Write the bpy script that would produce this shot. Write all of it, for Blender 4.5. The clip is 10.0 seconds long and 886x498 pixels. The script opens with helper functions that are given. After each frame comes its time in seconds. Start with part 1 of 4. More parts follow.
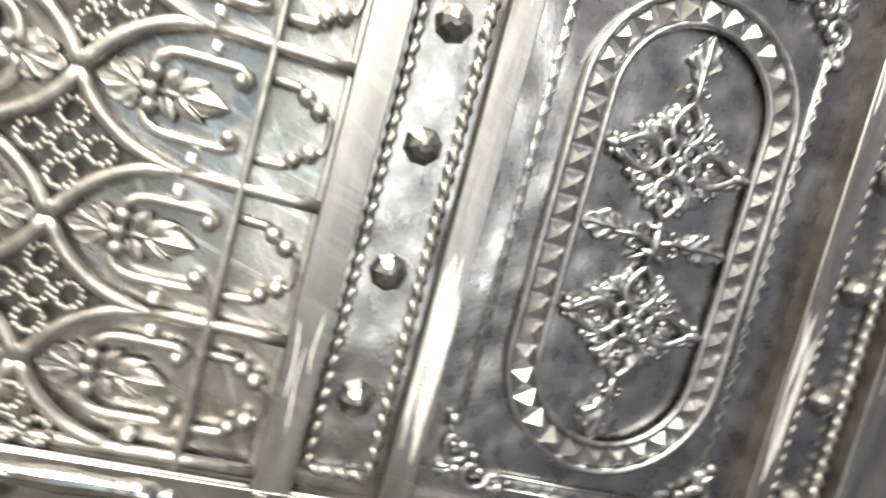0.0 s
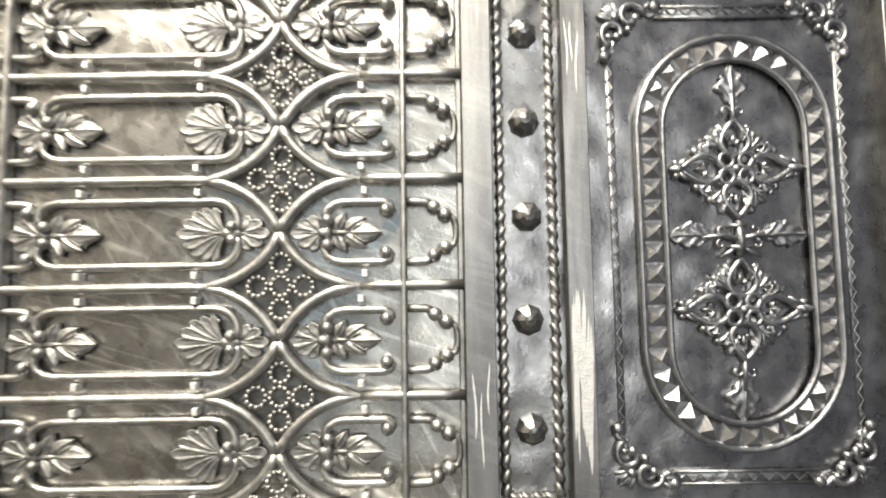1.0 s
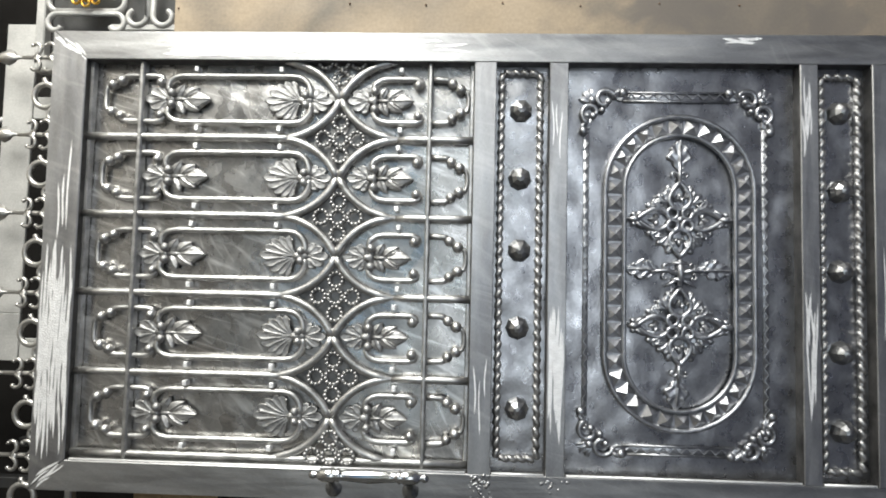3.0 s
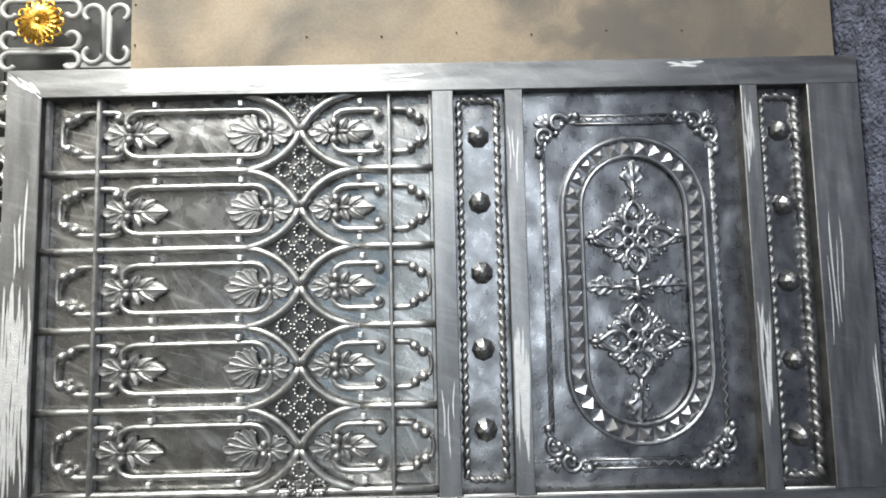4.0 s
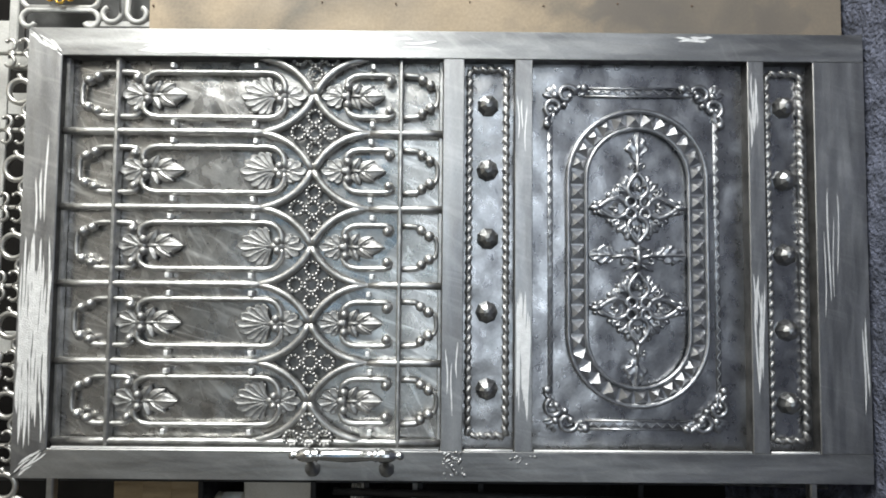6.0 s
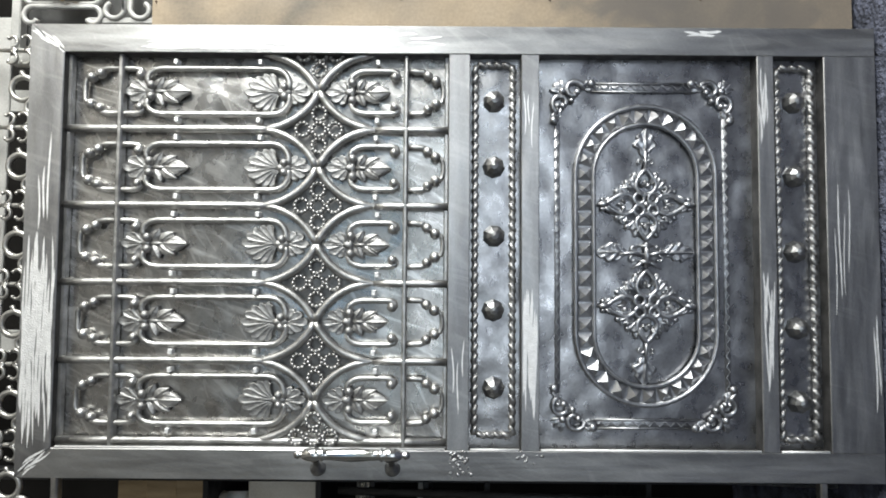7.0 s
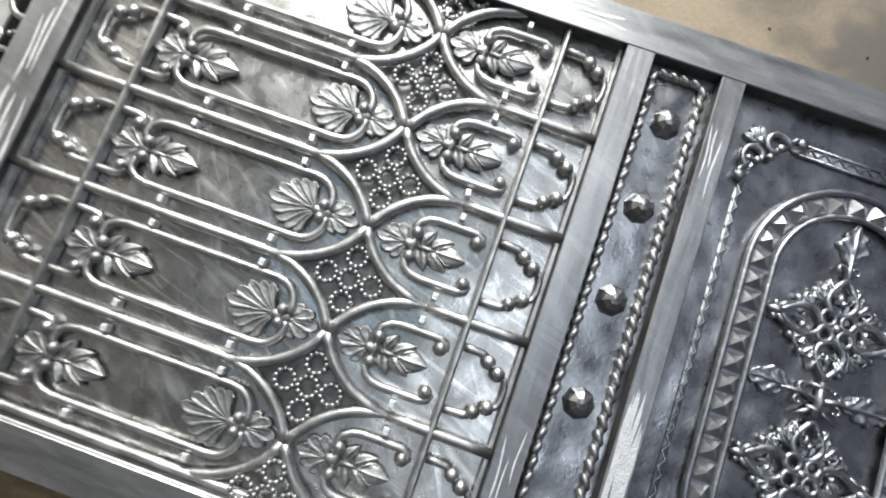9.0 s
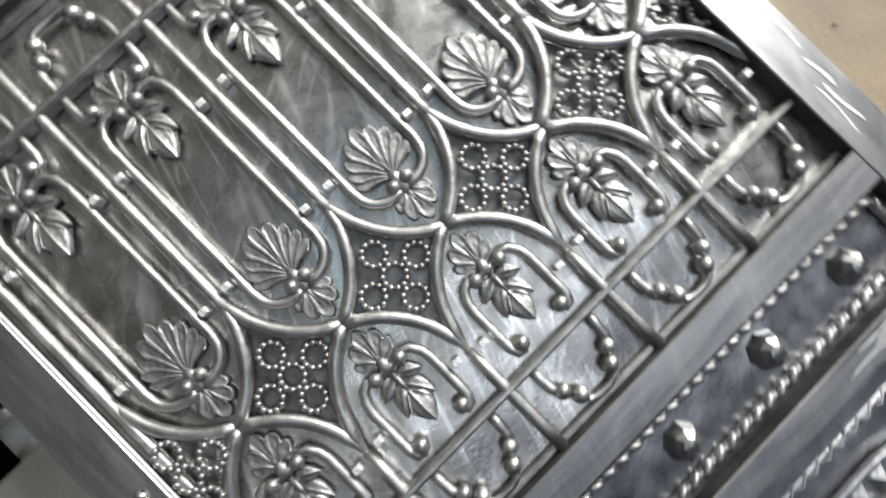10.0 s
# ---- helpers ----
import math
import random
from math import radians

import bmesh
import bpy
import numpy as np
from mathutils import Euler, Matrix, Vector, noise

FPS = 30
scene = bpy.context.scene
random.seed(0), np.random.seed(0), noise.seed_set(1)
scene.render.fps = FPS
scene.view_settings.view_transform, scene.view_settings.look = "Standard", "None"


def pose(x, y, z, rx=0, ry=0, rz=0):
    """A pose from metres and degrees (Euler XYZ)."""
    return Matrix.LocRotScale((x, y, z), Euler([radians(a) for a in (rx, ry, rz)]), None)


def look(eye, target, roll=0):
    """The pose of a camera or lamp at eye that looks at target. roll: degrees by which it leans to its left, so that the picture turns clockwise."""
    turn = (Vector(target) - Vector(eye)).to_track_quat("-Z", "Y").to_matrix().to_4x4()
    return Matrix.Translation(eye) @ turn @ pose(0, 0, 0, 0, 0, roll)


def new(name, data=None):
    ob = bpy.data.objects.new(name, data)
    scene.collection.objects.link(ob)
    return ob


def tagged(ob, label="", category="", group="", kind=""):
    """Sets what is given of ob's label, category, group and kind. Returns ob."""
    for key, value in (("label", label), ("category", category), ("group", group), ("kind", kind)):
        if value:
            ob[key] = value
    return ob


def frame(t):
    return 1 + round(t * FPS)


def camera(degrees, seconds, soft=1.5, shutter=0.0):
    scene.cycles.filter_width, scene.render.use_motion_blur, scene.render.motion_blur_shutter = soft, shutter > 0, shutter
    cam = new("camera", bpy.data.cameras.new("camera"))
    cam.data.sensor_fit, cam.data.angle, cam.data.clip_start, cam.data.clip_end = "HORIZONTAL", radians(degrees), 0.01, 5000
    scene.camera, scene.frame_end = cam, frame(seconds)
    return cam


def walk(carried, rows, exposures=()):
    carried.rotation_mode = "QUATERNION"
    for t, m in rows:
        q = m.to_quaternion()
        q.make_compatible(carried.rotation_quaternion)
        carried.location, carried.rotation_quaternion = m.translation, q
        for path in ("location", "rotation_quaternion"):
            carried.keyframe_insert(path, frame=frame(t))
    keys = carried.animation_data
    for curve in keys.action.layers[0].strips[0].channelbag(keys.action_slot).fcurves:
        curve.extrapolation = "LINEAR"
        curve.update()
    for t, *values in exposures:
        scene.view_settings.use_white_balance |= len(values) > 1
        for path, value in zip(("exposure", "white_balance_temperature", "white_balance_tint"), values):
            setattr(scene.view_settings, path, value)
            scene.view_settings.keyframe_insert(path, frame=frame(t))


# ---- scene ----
cam = camera(72.3, 10.0, 1.8, 0.5)
PATH = [
    (0, (-0.041, -0.826, 1.044), (-0.193, 1.131, 0.66), -75.8),
    (0.5, (-0.041, -0.904, 1.077), (-0.102, 1.091, 0.951), -88.6),
    (1, (-0.12, -1.054, 1.097), (0.045, 0.939, 1.091), -90.8),
    (1.5, (-0.133, -1.176, 1.099), (0.067, 0.814, 1.131), -90.4),
    (2, (-0.092, -1.321, 1.091), (0.027, 0.675, 1.152), -87.8),
    (2.2, (-0.063, -1.381, 1.069), (0.042, 0.613, 1.178), -87.5),
    (3.3, (-0.055, -1.432, 1.063), (0.065, 0.564, 1.112), -89.8),
    (3.5, (-0.059, -1.433, 1.049), (0.077, 0.562, 1.069), -90.4),
    (4, (-0.043, -1.454, 1.046), (0.132, 0.538, 1.033), -91.2),
    (4.5, (-0.061, -1.471, 1.06), (0.06, 0.525, 1.062), -90.2),
    (5, (-0.075, -1.495, 1.057), (0.031, 0.503, 1.054), -89.8),
    (6.5, (-0.078, -1.498, 1.062), (0.021, 0.5, 1.058), -89.4),
    (7, (-0.078, -1.483, 1.066), (0.016, 0.514, 1.07), -89.6),
    (7.5, (-0.069, -1.461, 1.076), (0.015, 0.537, 1.09), -88.4),
    (8, (-0.047, -1.378, 1.136), (0.099, 0.612, 1.272), -78.9),
    (8.5, (-0.12, -1.202, 1.166), (0.168, 0.77, 1.338), -73.7),
    (9, (-0.157, -1.02, 1.206), (0.161, 0.953, 1.285), -70.5),
    (9.5, (-0.149, -0.916, 1.253), (0.158, 1.058, 1.338), -60.9),
    (10, (-0.081, -0.808, 1.338), (0.063, 1.186, 1.395), -44.9),
]
walk(cam, [(t, look(eye, target, roll)) for t, eye, target, roll in PATH],
     exposures=[(0, 1.21, 7270, 10), (0.5, 0.98, 7270, 10), (1.0, 0.65, 7170, 10), (2.0, 0.52, 6870, 10), (3.4, 0.33, 6170, 9), (7.5, 0.33, 6120, 8.5), (8.5, 0.34, 6020, 9), (9.2, 0.26, 6070, 9.5), (10, 0.14, 6170, 10)])
# ---- light ----
world = bpy.data.worlds.new("world")
scene.world = world
world.use_nodes = True
wn = world.node_tree.nodes
sky = wn.new("ShaderNodeTexSky")
sky.sky_type = "NISHITA"
sky.sun_disc = False
sky.sun_elevation = radians(40)
sky.sun_rotation = radians(70)
world.node_tree.links.new(sky.outputs[0], wn["Background"].inputs[0])
wn["Background"].inputs[1].default_value = 0.10


def area_lamp(name, eye, target, width, height, power, colour):
    data = bpy.data.lights.new(name, "AREA")
    data.shape, data.size, data.size_y = "RECTANGLE", width, height
    data.energy, data.color = power, colour
    ob = new(name, data)
    ob.matrix_world = look(eye, target)
    return ob


# added lamps in unseen, assumed openings: daylight at right, low fill behind the camera
area_lamp("side_daylight", (2.96, -1.75, 2.2), (0.0, -0.35, 1.55), 3.5, 1.45, 232, (1.0, 0.965, 0.885))
area_lamp("front_fill_light", (0.4, -4.5, 0.5), (0.1, 0.0, 0.6), 3.0, 0.9, 20, (0.9, 0.95, 1.0))

# ---- materials ----


def material(name, colour_a, colour_b, scale, rough=(0.4, 0.6), metal=0.0, bump=0.1, bump_scale=60.0, stretch=(1, 1, 1), fine=220.0, detail=6.0, spread=(0.35, 0.65), distort=0.0, bump_distance=0.004, streak=0.0):
    """Two colours mixed by noise, roughness varied by a second noise, relief at two scales."""
    m = bpy.data.materials.new(name)
    m.use_nodes = True
    nt = m.node_tree
    n, l = nt.nodes, nt.links
    bsdf = n["Principled BSDF"]
    tc = n.new("ShaderNodeTexCoord")
    mp = n.new("ShaderNodeMapping")
    mp.inputs["Scale"].default_value = stretch
    l.new(tc.outputs["Object"], mp.inputs["Vector"])
    big = n.new("ShaderNodeTexNoise")
    big.inputs["Scale"].default_value, big.inputs["Detail"].default_value = scale, detail
    big.inputs["Distortion"].default_value = distort
    l.new(mp.outputs[0], big.inputs["Vector"])
    ramp = n.new("ShaderNodeValToRGB")
    ramp.color_ramp.elements[0].position, ramp.color_ramp.elements[1].position = spread
    ramp.color_ramp.elements[0].color, ramp.color_ramp.elements[1].color = (*colour_a, 1), (*colour_b, 1)
    l.new(big.outputs["Fac"], ramp.inputs["Fac"])
    small = n.new("ShaderNodeTexNoise")
    small.inputs["Scale"].default_value, small.inputs["Detail"].default_value = fine, 4.0
    l.new(mp.outputs[0], small.inputs["Vector"])
    mix = n.new("ShaderNodeMix")
    mix.data_type, mix.blend_type = "RGBA", "OVERLAY"
    mix.inputs["Factor"].default_value = 0.25
    l.new(ramp.outputs["Color"], mix.inputs["A"])
    l.new(small.outputs["Fac"], mix.inputs["B"])
    l.new(mix.outputs["Result"], bsdf.inputs["Base Color"])
    if streak:
        # slanting grinder strokes, brighter than the rest
        masks = []
        for turn, thick, lo in ((-30, (0.45, 0.1, 1), 0.54), (-16, (0.7, 0.05, 1), 0.56), (-64, (0.35, 0.06, 1), 0.6)):
            mp2 = n.new("ShaderNodeMapping")
            mp2.vector_type = "TEXTURE"
            mp2.inputs["Rotation"].default_value = (0, 0, radians(turn))
            mp2.inputs["Scale"].default_value = thick
            l.new(tc.outputs["Object"], mp2.inputs["Vector"])
            sn = n.new("ShaderNodeTexNoise")
            sn.inputs["Scale"].default_value, sn.inputs["Detail"].default_value, sn.inputs["Distortion"].default_value = 2.0, 4.0, 1.4
            l.new(mp2.outputs[0], sn.inputs["Vector"])
            sr = n.new("ShaderNodeMapRange")
            sr.inputs["From Min"].default_value, sr.inputs["From Max"].default_value = lo, lo + 0.16
            sr.inputs["To Max"].default_value = streak
            l.new(sn.outputs["Fac"], sr.inputs["Value"])
            masks.append(sr)
        sr = masks[0]
        for other in masks[1:]:
            top = n.new("ShaderNodeMath")
            top.operation = "MAXIMUM"
            l.new(sr.outputs[0], top.inputs[0])
            l.new(other.outputs[0], top.inputs[1])
            sr = top
        mx = n.new("ShaderNodeMix")
        mx.data_type = "RGBA"
        mx.inputs["B"].default_value = (0.92, 0.91, 0.89, 1)
        l.new(sr.outputs[0], mx.inputs["Factor"])
        l.new(mix.outputs["Result"], mx.inputs["A"])
        l.new(mx.outputs["Result"], bsdf.inputs["Base Color"])
    rr = n.new("ShaderNodeMapRange")
    rr.inputs["From Min"].default_value, rr.inputs["From Max"].default_value = 0.3, 0.7
    rr.inputs["To Min"].default_value, rr.inputs["To Max"].default_value = rough
    mid = n.new("ShaderNodeTexNoise")
    mid.inputs["Scale"].default_value, mid.inputs["Detail"].default_value = scale * 3.1, 5.0
    l.new(mp.outputs[0], mid.inputs["Vector"])
    l.new(mid.outputs["Fac"], rr.inputs["Value"])
    l.new(rr.outputs["Result"], bsdf.inputs["Roughness"])
    bsdf.inputs["Metallic"].default_value = metal
    bn = n.new("ShaderNodeTexNoise")
    bn.inputs["Scale"].default_value, bn.inputs["Detail"].default_value = bump_scale, (1.2 if metal == 1.0 else 3.0)
    l.new(mp.outputs[0], bn.inputs["Vector"])
    b1 = n.new("ShaderNodeBump")
    b1.inputs["Strength"].default_value, b1.inputs["Distance"].default_value = bump, bump_distance
    l.new(bn.outputs["Fac"], b1.inputs["Height"])
    b2 = n.new("ShaderNodeBump")
    b2.inputs["Strength"].default_value, b2.inputs["Distance"].default_value = bump * 0.6, 0.0008
    l.new(small.outputs["Fac"], b2.inputs["Height"])
    l.new(b1.outputs["Normal"], b2.inputs["Normal"])
    l.new(b2.outputs["Normal"], bsdf.inputs["Normal"])
    return m


M_STILE = material("mill_steel_along_stile", (0.29, 0.29, 0.29), (0.5, 0.5, 0.495), 7, (0.36, 0.52), 1.0, 0.16, 30, (0.35, 2.2, 1), 300, streak=0.14)
M_RAIL = material("mill_steel_along_rail", (0.29, 0.29, 0.295), (0.5, 0.5, 0.5), 7, (0.36, 0.52), 1.0, 0.16, 30, (2.2, 0.35, 1), 300, streak=0.14)
# near-black colour for the shade on the frame's flanks
M_FLANK = material("dark_flank_shade", (0.035, 0.034, 0.033), (0.1, 0.097, 0.093), 18, (0.45, 0.65), 0.5, 0.3, 60)
M_SHEET = material("polished_sheet_steel", (0.37, 0.362, 0.348), (0.56, 0.548, 0.53), 9, (0.2, 0.38), 1.0, 0.62, 7, (1, 0.85, 1), 180, 4.0, (0.34, 0.7), 1.2, 0.013, 0.9)
M_HAMMER = material("hammered_sheet_steel", (0.29, 0.291, 0.298), (0.47, 0.474, 0.486), 11, (0.22, 0.4), 1.0, 0.75, 11, (1.0, 0.85, 1), 160, 8.0, (0.34, 0.62), 0.6, 0.011)
M_BAR = material("ground_steel_bar", (0.36, 0.356, 0.344), (0.62, 0.615, 0.6), 24, (0.34, 0.54), 1.0, 0.2, 70, (1, 1, 1), 260)
M_CAST = material("cast_steel_ornament", (0.36, 0.356, 0.348), (0.53, 0.525, 0.515), 30, (0.4, 0.56), 1.0, 0.25, 120, (1, 1, 1), 300)
M_LEAF = material("dull_cast_leaf_steel", (0.3, 0.298, 0.292), (0.5, 0.496, 0.486), 40, (0.44, 0.6), 1.0, 0.3, 130, (1, 1, 1), 320)
M_PRESS = material("pressed_steel_relief", (0.34, 0.345, 0.355), (0.52, 0.525, 0.54), 22, (0.3, 0.46), 1.0, 0.25, 90, (1, 1, 1), 300)
M_BRIGHT = material("freshly_ground_steel", (0.82, 0.82, 0.81), (0.95, 0.95, 0.94), 60, (0.35, 0.5), 0.4, 0.4, 240, (1, 1, 1), 500)
M_STUD = material("dark_worn_stud_steel", (0.26, 0.26, 0.258), (0.44, 0.44, 0.433), 40, (0.28, 0.42), 1.0, 0.2, 110)
M_CHROME = material("polished_handle_steel", (0.52, 0.52, 0.51), (0.66, 0.66, 0.65), 20, (0.1, 0.2), 1.0, 0.05, 80)
M_DULL = material("dull_backing_steel", (0.17, 0.168, 0.163), (0.3, 0.297, 0.29), 30, (0.36, 0.55), 1.0, 0.4, 40)
M_WELD = material("weld_bead_steel", (0.3, 0.3, 0.3), (0.7, 0.7, 0.7), 90, (0.25, 0.5), 1.0, 0.7, 160)
M_TAN = material("weathered_tan_sheet", (0.16, 0.138, 0.108), (0.36, 0.285, 0.195), 2.6, (0.55, 0.8), 0.0, 0.15, 14, (1, 1, 0.5), 120, 6.0, (0.36, 0.6), 0.6)


def blotched(m, spots, colour):
    """Grey-brown stains and darker areas with ragged edges; spots: (u, v, radius, strength)."""
    nt = m.node_tree
    n, l = nt.nodes, nt.links
    bsdf = n["Principled BSDF"]
    under = bsdf.inputs["Base Color"].links[0].from_socket
    tc = n.new("ShaderNodeTexCoord")
    rag = n.new("ShaderNodeTexNoise")
    rag.inputs["Scale"].default_value, rag.inputs["Detail"].default_value, rag.inputs["Distortion"].default_value = 9.0, 8.0, 1.6
    l.new(tc.outputs["Object"], rag.inputs["Vector"])
    total = None
    for u, v, radius, strength in spots:
        away = n.new("ShaderNodeVectorMath")
        away.operation = "DISTANCE"
        away.inputs[1].default_value = (u, v, 0)
        l.new(tc.outputs["Object"], away.inputs[0])
        edge = n.new("ShaderNodeMath")
        edge.operation = "MULTIPLY_ADD"
        edge.inputs[1].default_value = 1.7
        l.new(rag.outputs["Fac"], edge.inputs[0])
        far = n.new("ShaderNodeMath")
        far.operation = "DIVIDE"
        far.inputs[1].default_value = radius
        l.new(away.outputs["Value"], far.inputs[0])
        l.new(far.outputs[0], edge.inputs[2])
        amount = n.new("ShaderNodeMapRange")
        amount.interpolation_type = "SMOOTHSTEP"
        amount.inputs["From Min"].default_value, amount.inputs["From Max"].default_value = 1.95, 1.15
        amount.inputs["To Max"].default_value = strength
        l.new(edge.outputs[0], amount.inputs["Value"])
        if total is None:
            total = amount.outputs[0]
        else:
            top = n.new("ShaderNodeMath")
            top.operation = "MAXIMUM"
            l.new(total, top.inputs[0])
            l.new(amount.outputs[0], top.inputs[1])
            total = top.outputs[0]
    mx = n.new("ShaderNodeMix")
    mx.data_type = "RGBA"
    mx.inputs["B"].default_value = (*colour, 1)
    l.new(total, mx.inputs["Factor"])
    l.new(under, mx.inputs["A"])
    l.new(mx.outputs["Result"], bsdf.inputs["Base Color"])
    return m


# the first spot is a broad darkening of the lower part of the sheet
blotched(M_TAN, ((-0.18, 0.72, 0.7, 0.6), (-0.56, 0.67, 0.16, 0.8), (-0.4, 0.86, 0.2, 0.85), (-0.78, 0.93, 0.16, 0.6), (-0.16, 0.62, 0.16, 0.8), (-1.0, 1.12, 0.22, 0.55)), (0.125, 0.112, 0.1))
M_STAIN = material("tan_sheet_nail_rust", (0.10, 0.06, 0.04), (0.2, 0.13, 0.08), 60, (0.6, 0.9))
M_GATE = material("grey_primed_steel", (0.38, 0.377, 0.36), (0.54, 0.535, 0.51), 9, (0.45, 0.65), 0.25, 0.12, 60)
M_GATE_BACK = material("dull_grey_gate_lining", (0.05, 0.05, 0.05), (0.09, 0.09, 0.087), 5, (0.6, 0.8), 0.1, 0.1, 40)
M_GOLD = material("gold_paint", (0.75, 0.42, 0.06), (0.9, 0.58, 0.12), 30, (0.22, 0.36), 1.0, 0.15, 90)
M_SPEAR = material("bare_cast_spear_steel", (0.4, 0.39, 0.37), (0.58, 0.57, 0.54), 25, (0.3, 0.45), 0.9, 0.2, 100)
M_GROUND = material("packed_gravelly_soil", (0.026, 0.03, 0.043), (0.15, 0.163, 0.225), 26, (0.8, 0.95), 0.0, 1.0, 90, (1, 1, 1), 260, 8.0, (0.3, 0.72), 0.0, 0.02)
# the gloom behind the gates is put into this near-black, almost glossless colour
M_WALL = material("near_black_backdrop", (0.008, 0.0075, 0.007), (0.018, 0.017, 0.016), 2.5, (0.8, 0.95), 0.0, 0.3, 30)
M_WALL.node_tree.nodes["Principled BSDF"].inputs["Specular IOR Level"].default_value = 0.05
M_GREY = material("dark_cement_plaster", (0.05, 0.05, 0.048), (0.1, 0.098, 0.095), 2.0, (0.8, 0.95), 0.0, 0.3, 24)
M_PALE = material("unseen_pale_wall", (0.42, 0.41, 0.39), (0.55, 0.54, 0.52), 1.5, (0.8, 0.95), 0.0, 0.3, 24)
M_ROOF = material("pale_reflector_roof", (0.42, 0.4, 0.36), (0.6, 0.57, 0.52), 3, (0.4, 0.6), 0.4, 0.1, 30)
M_WOOD = material("dusty_brown_board", (0.22, 0.15, 0.075), (0.42, 0.31, 0.17), 6, (0.6, 0.8), 0.0, 0.2, 30, (4, 4, 0.4))
M_DARK = material("black_painted_iron", (0.012, 0.012, 0.012), (0.03, 0.03, 0.03), 12, (0.4, 0.6), 0.2, 0.1, 50)
M_CARD = material("worn_cream_carton", (0.5, 0.46, 0.38), (0.66, 0.62, 0.54), 5, (0.7, 0.9), 0.0, 0.1, 40)
M_CAN = material("dented_tin", (0.55, 0.52, 0.46), (0.7, 0.68, 0.62), 14, (0.3, 0.5), 0.7, 0.2, 40)
M_LABEL = material("white_paper_label", (0.7, 0.7, 0.67), (0.8, 0.8, 0.78), 20, (0.6, 0.8))

# ---- mesh helpers ----


class Shape:
    """Vertices and faces gathered piece by piece."""

    def __init__(self):
        self.v, self.f = [], []

    def add(self, verts, faces):
        k = len(self.v)
        self.v += [tuple(p) for p in verts]
        self.f += [tuple(i + k for i in q) for q in faces]
        return self

    def mesh(self, name, mat, smooth=True):
        me = bpy.data.meshes.new(name)
        me.from_pydata(self.v, [], self.f)
        bm = bmesh.new()
        bm.from_mesh(me)
        bmesh.ops.recalc_face_normals(bm, faces=bm.faces)
        bm.to_mesh(me)
        bm.free()
        for p in me.polygons:
            p.use_smooth = smooth
        me.materials.append(mat)
        return me


def block(s, a, b, ch=0.002):
    """A box from corner a to corner b with chamfered edges."""
    c = [(a[i] + b[i]) / 2 for i in range(3)]
    h = [abs(b[i] - a[i]) / 2 for i in range(3)]
    ch = min(ch, min(h) * 0.6)
    pts, key = [], {}
    for sx in (-1, 1):
        for sy in (-1, 1):
            for sz in (-1, 1):
                for ax in range(3):
                    key[sx, sy, sz, ax] = len(pts)
                    sg = (sx, sy, sz)
                    pts.append([c[i] + sg[i] * (h[i] - (0 if i == ax else ch)) for i in range(3)])
    faces = []
    for ax in range(3):
        o = [i for i in range(3) if i != ax]
        for sg in (-1, 1):
            q = []
            for p, r in ((-1, -1), (1, -1), (1, 1), (-1, 1)):
                k = [0, 0, 0]
                k[ax], k[o[0]], k[o[1]] = sg, p, r
                q.append(key[(*k, ax)])
            faces.append(q)
        for p in (-1, 1):
            for r in (-1, 1):
                lo, hi = [0, 0, 0], [0, 0, 0]
                lo[ax], hi[ax] = -1, 1
                for k in (lo, hi):
                    k[o[0]], k[o[1]] = p, r
                faces.append([key[(*lo, o[0])], key[(*hi, o[0])], key[(*hi, o[1])], key[(*lo, o[1])]])
    for sx in (-1, 1):
        for sy in (-1, 1):
            for sz in (-1, 1):
                faces.append([key[sx, sy, sz, i] for i in range(3)])
    return s.add(pts, faces)


def tube(s, path, r, sides=8, closed=False, flat=1.0):
    """A rod along a path of (u, v, w) points that lies about in the u, v plane. r: one radius or one for each point."""
    n = len(path)
    P = [Vector(p) for p in path]
    R = r if isinstance(r, (list, tuple)) else [r] * n
    pts, faces = [], []
    for i in range(n):
        a, b = P[(i - 1) % n if closed else max(i - 1, 0)], P[(i + 1) % n if closed else min(i + 1, n - 1)]
        t = (b - a)
        t = t.normalized() if t.length > 1e-9 else Vector((1, 0, 0))
        up = Vector((0, 0, 1)) if abs(t.z) < 0.9 else Vector((0, 1, 0))
        side = t.cross(up).normalized()
        up = side.cross(t).normalized()
        for k in range(sides):
            g = 2 * math.pi * (k + 0.5) / sides
            pts.append(P[i] + R[i] * (math.cos(g) * side + flat * math.sin(g) * up))
    for i in range(n if closed else n - 1):
        for k in range(sides):
            j, m = (i + 1) % n, (k + 1) % sides
            faces.append((i * sides + k, i * sides + m, j * sides + m, j * sides + k))
    if not closed:
        faces.append(tuple(range(sides)))
        faces.append(tuple((n - 1) * sides + k for k in range(sides)))
    return s.add(pts, faces)


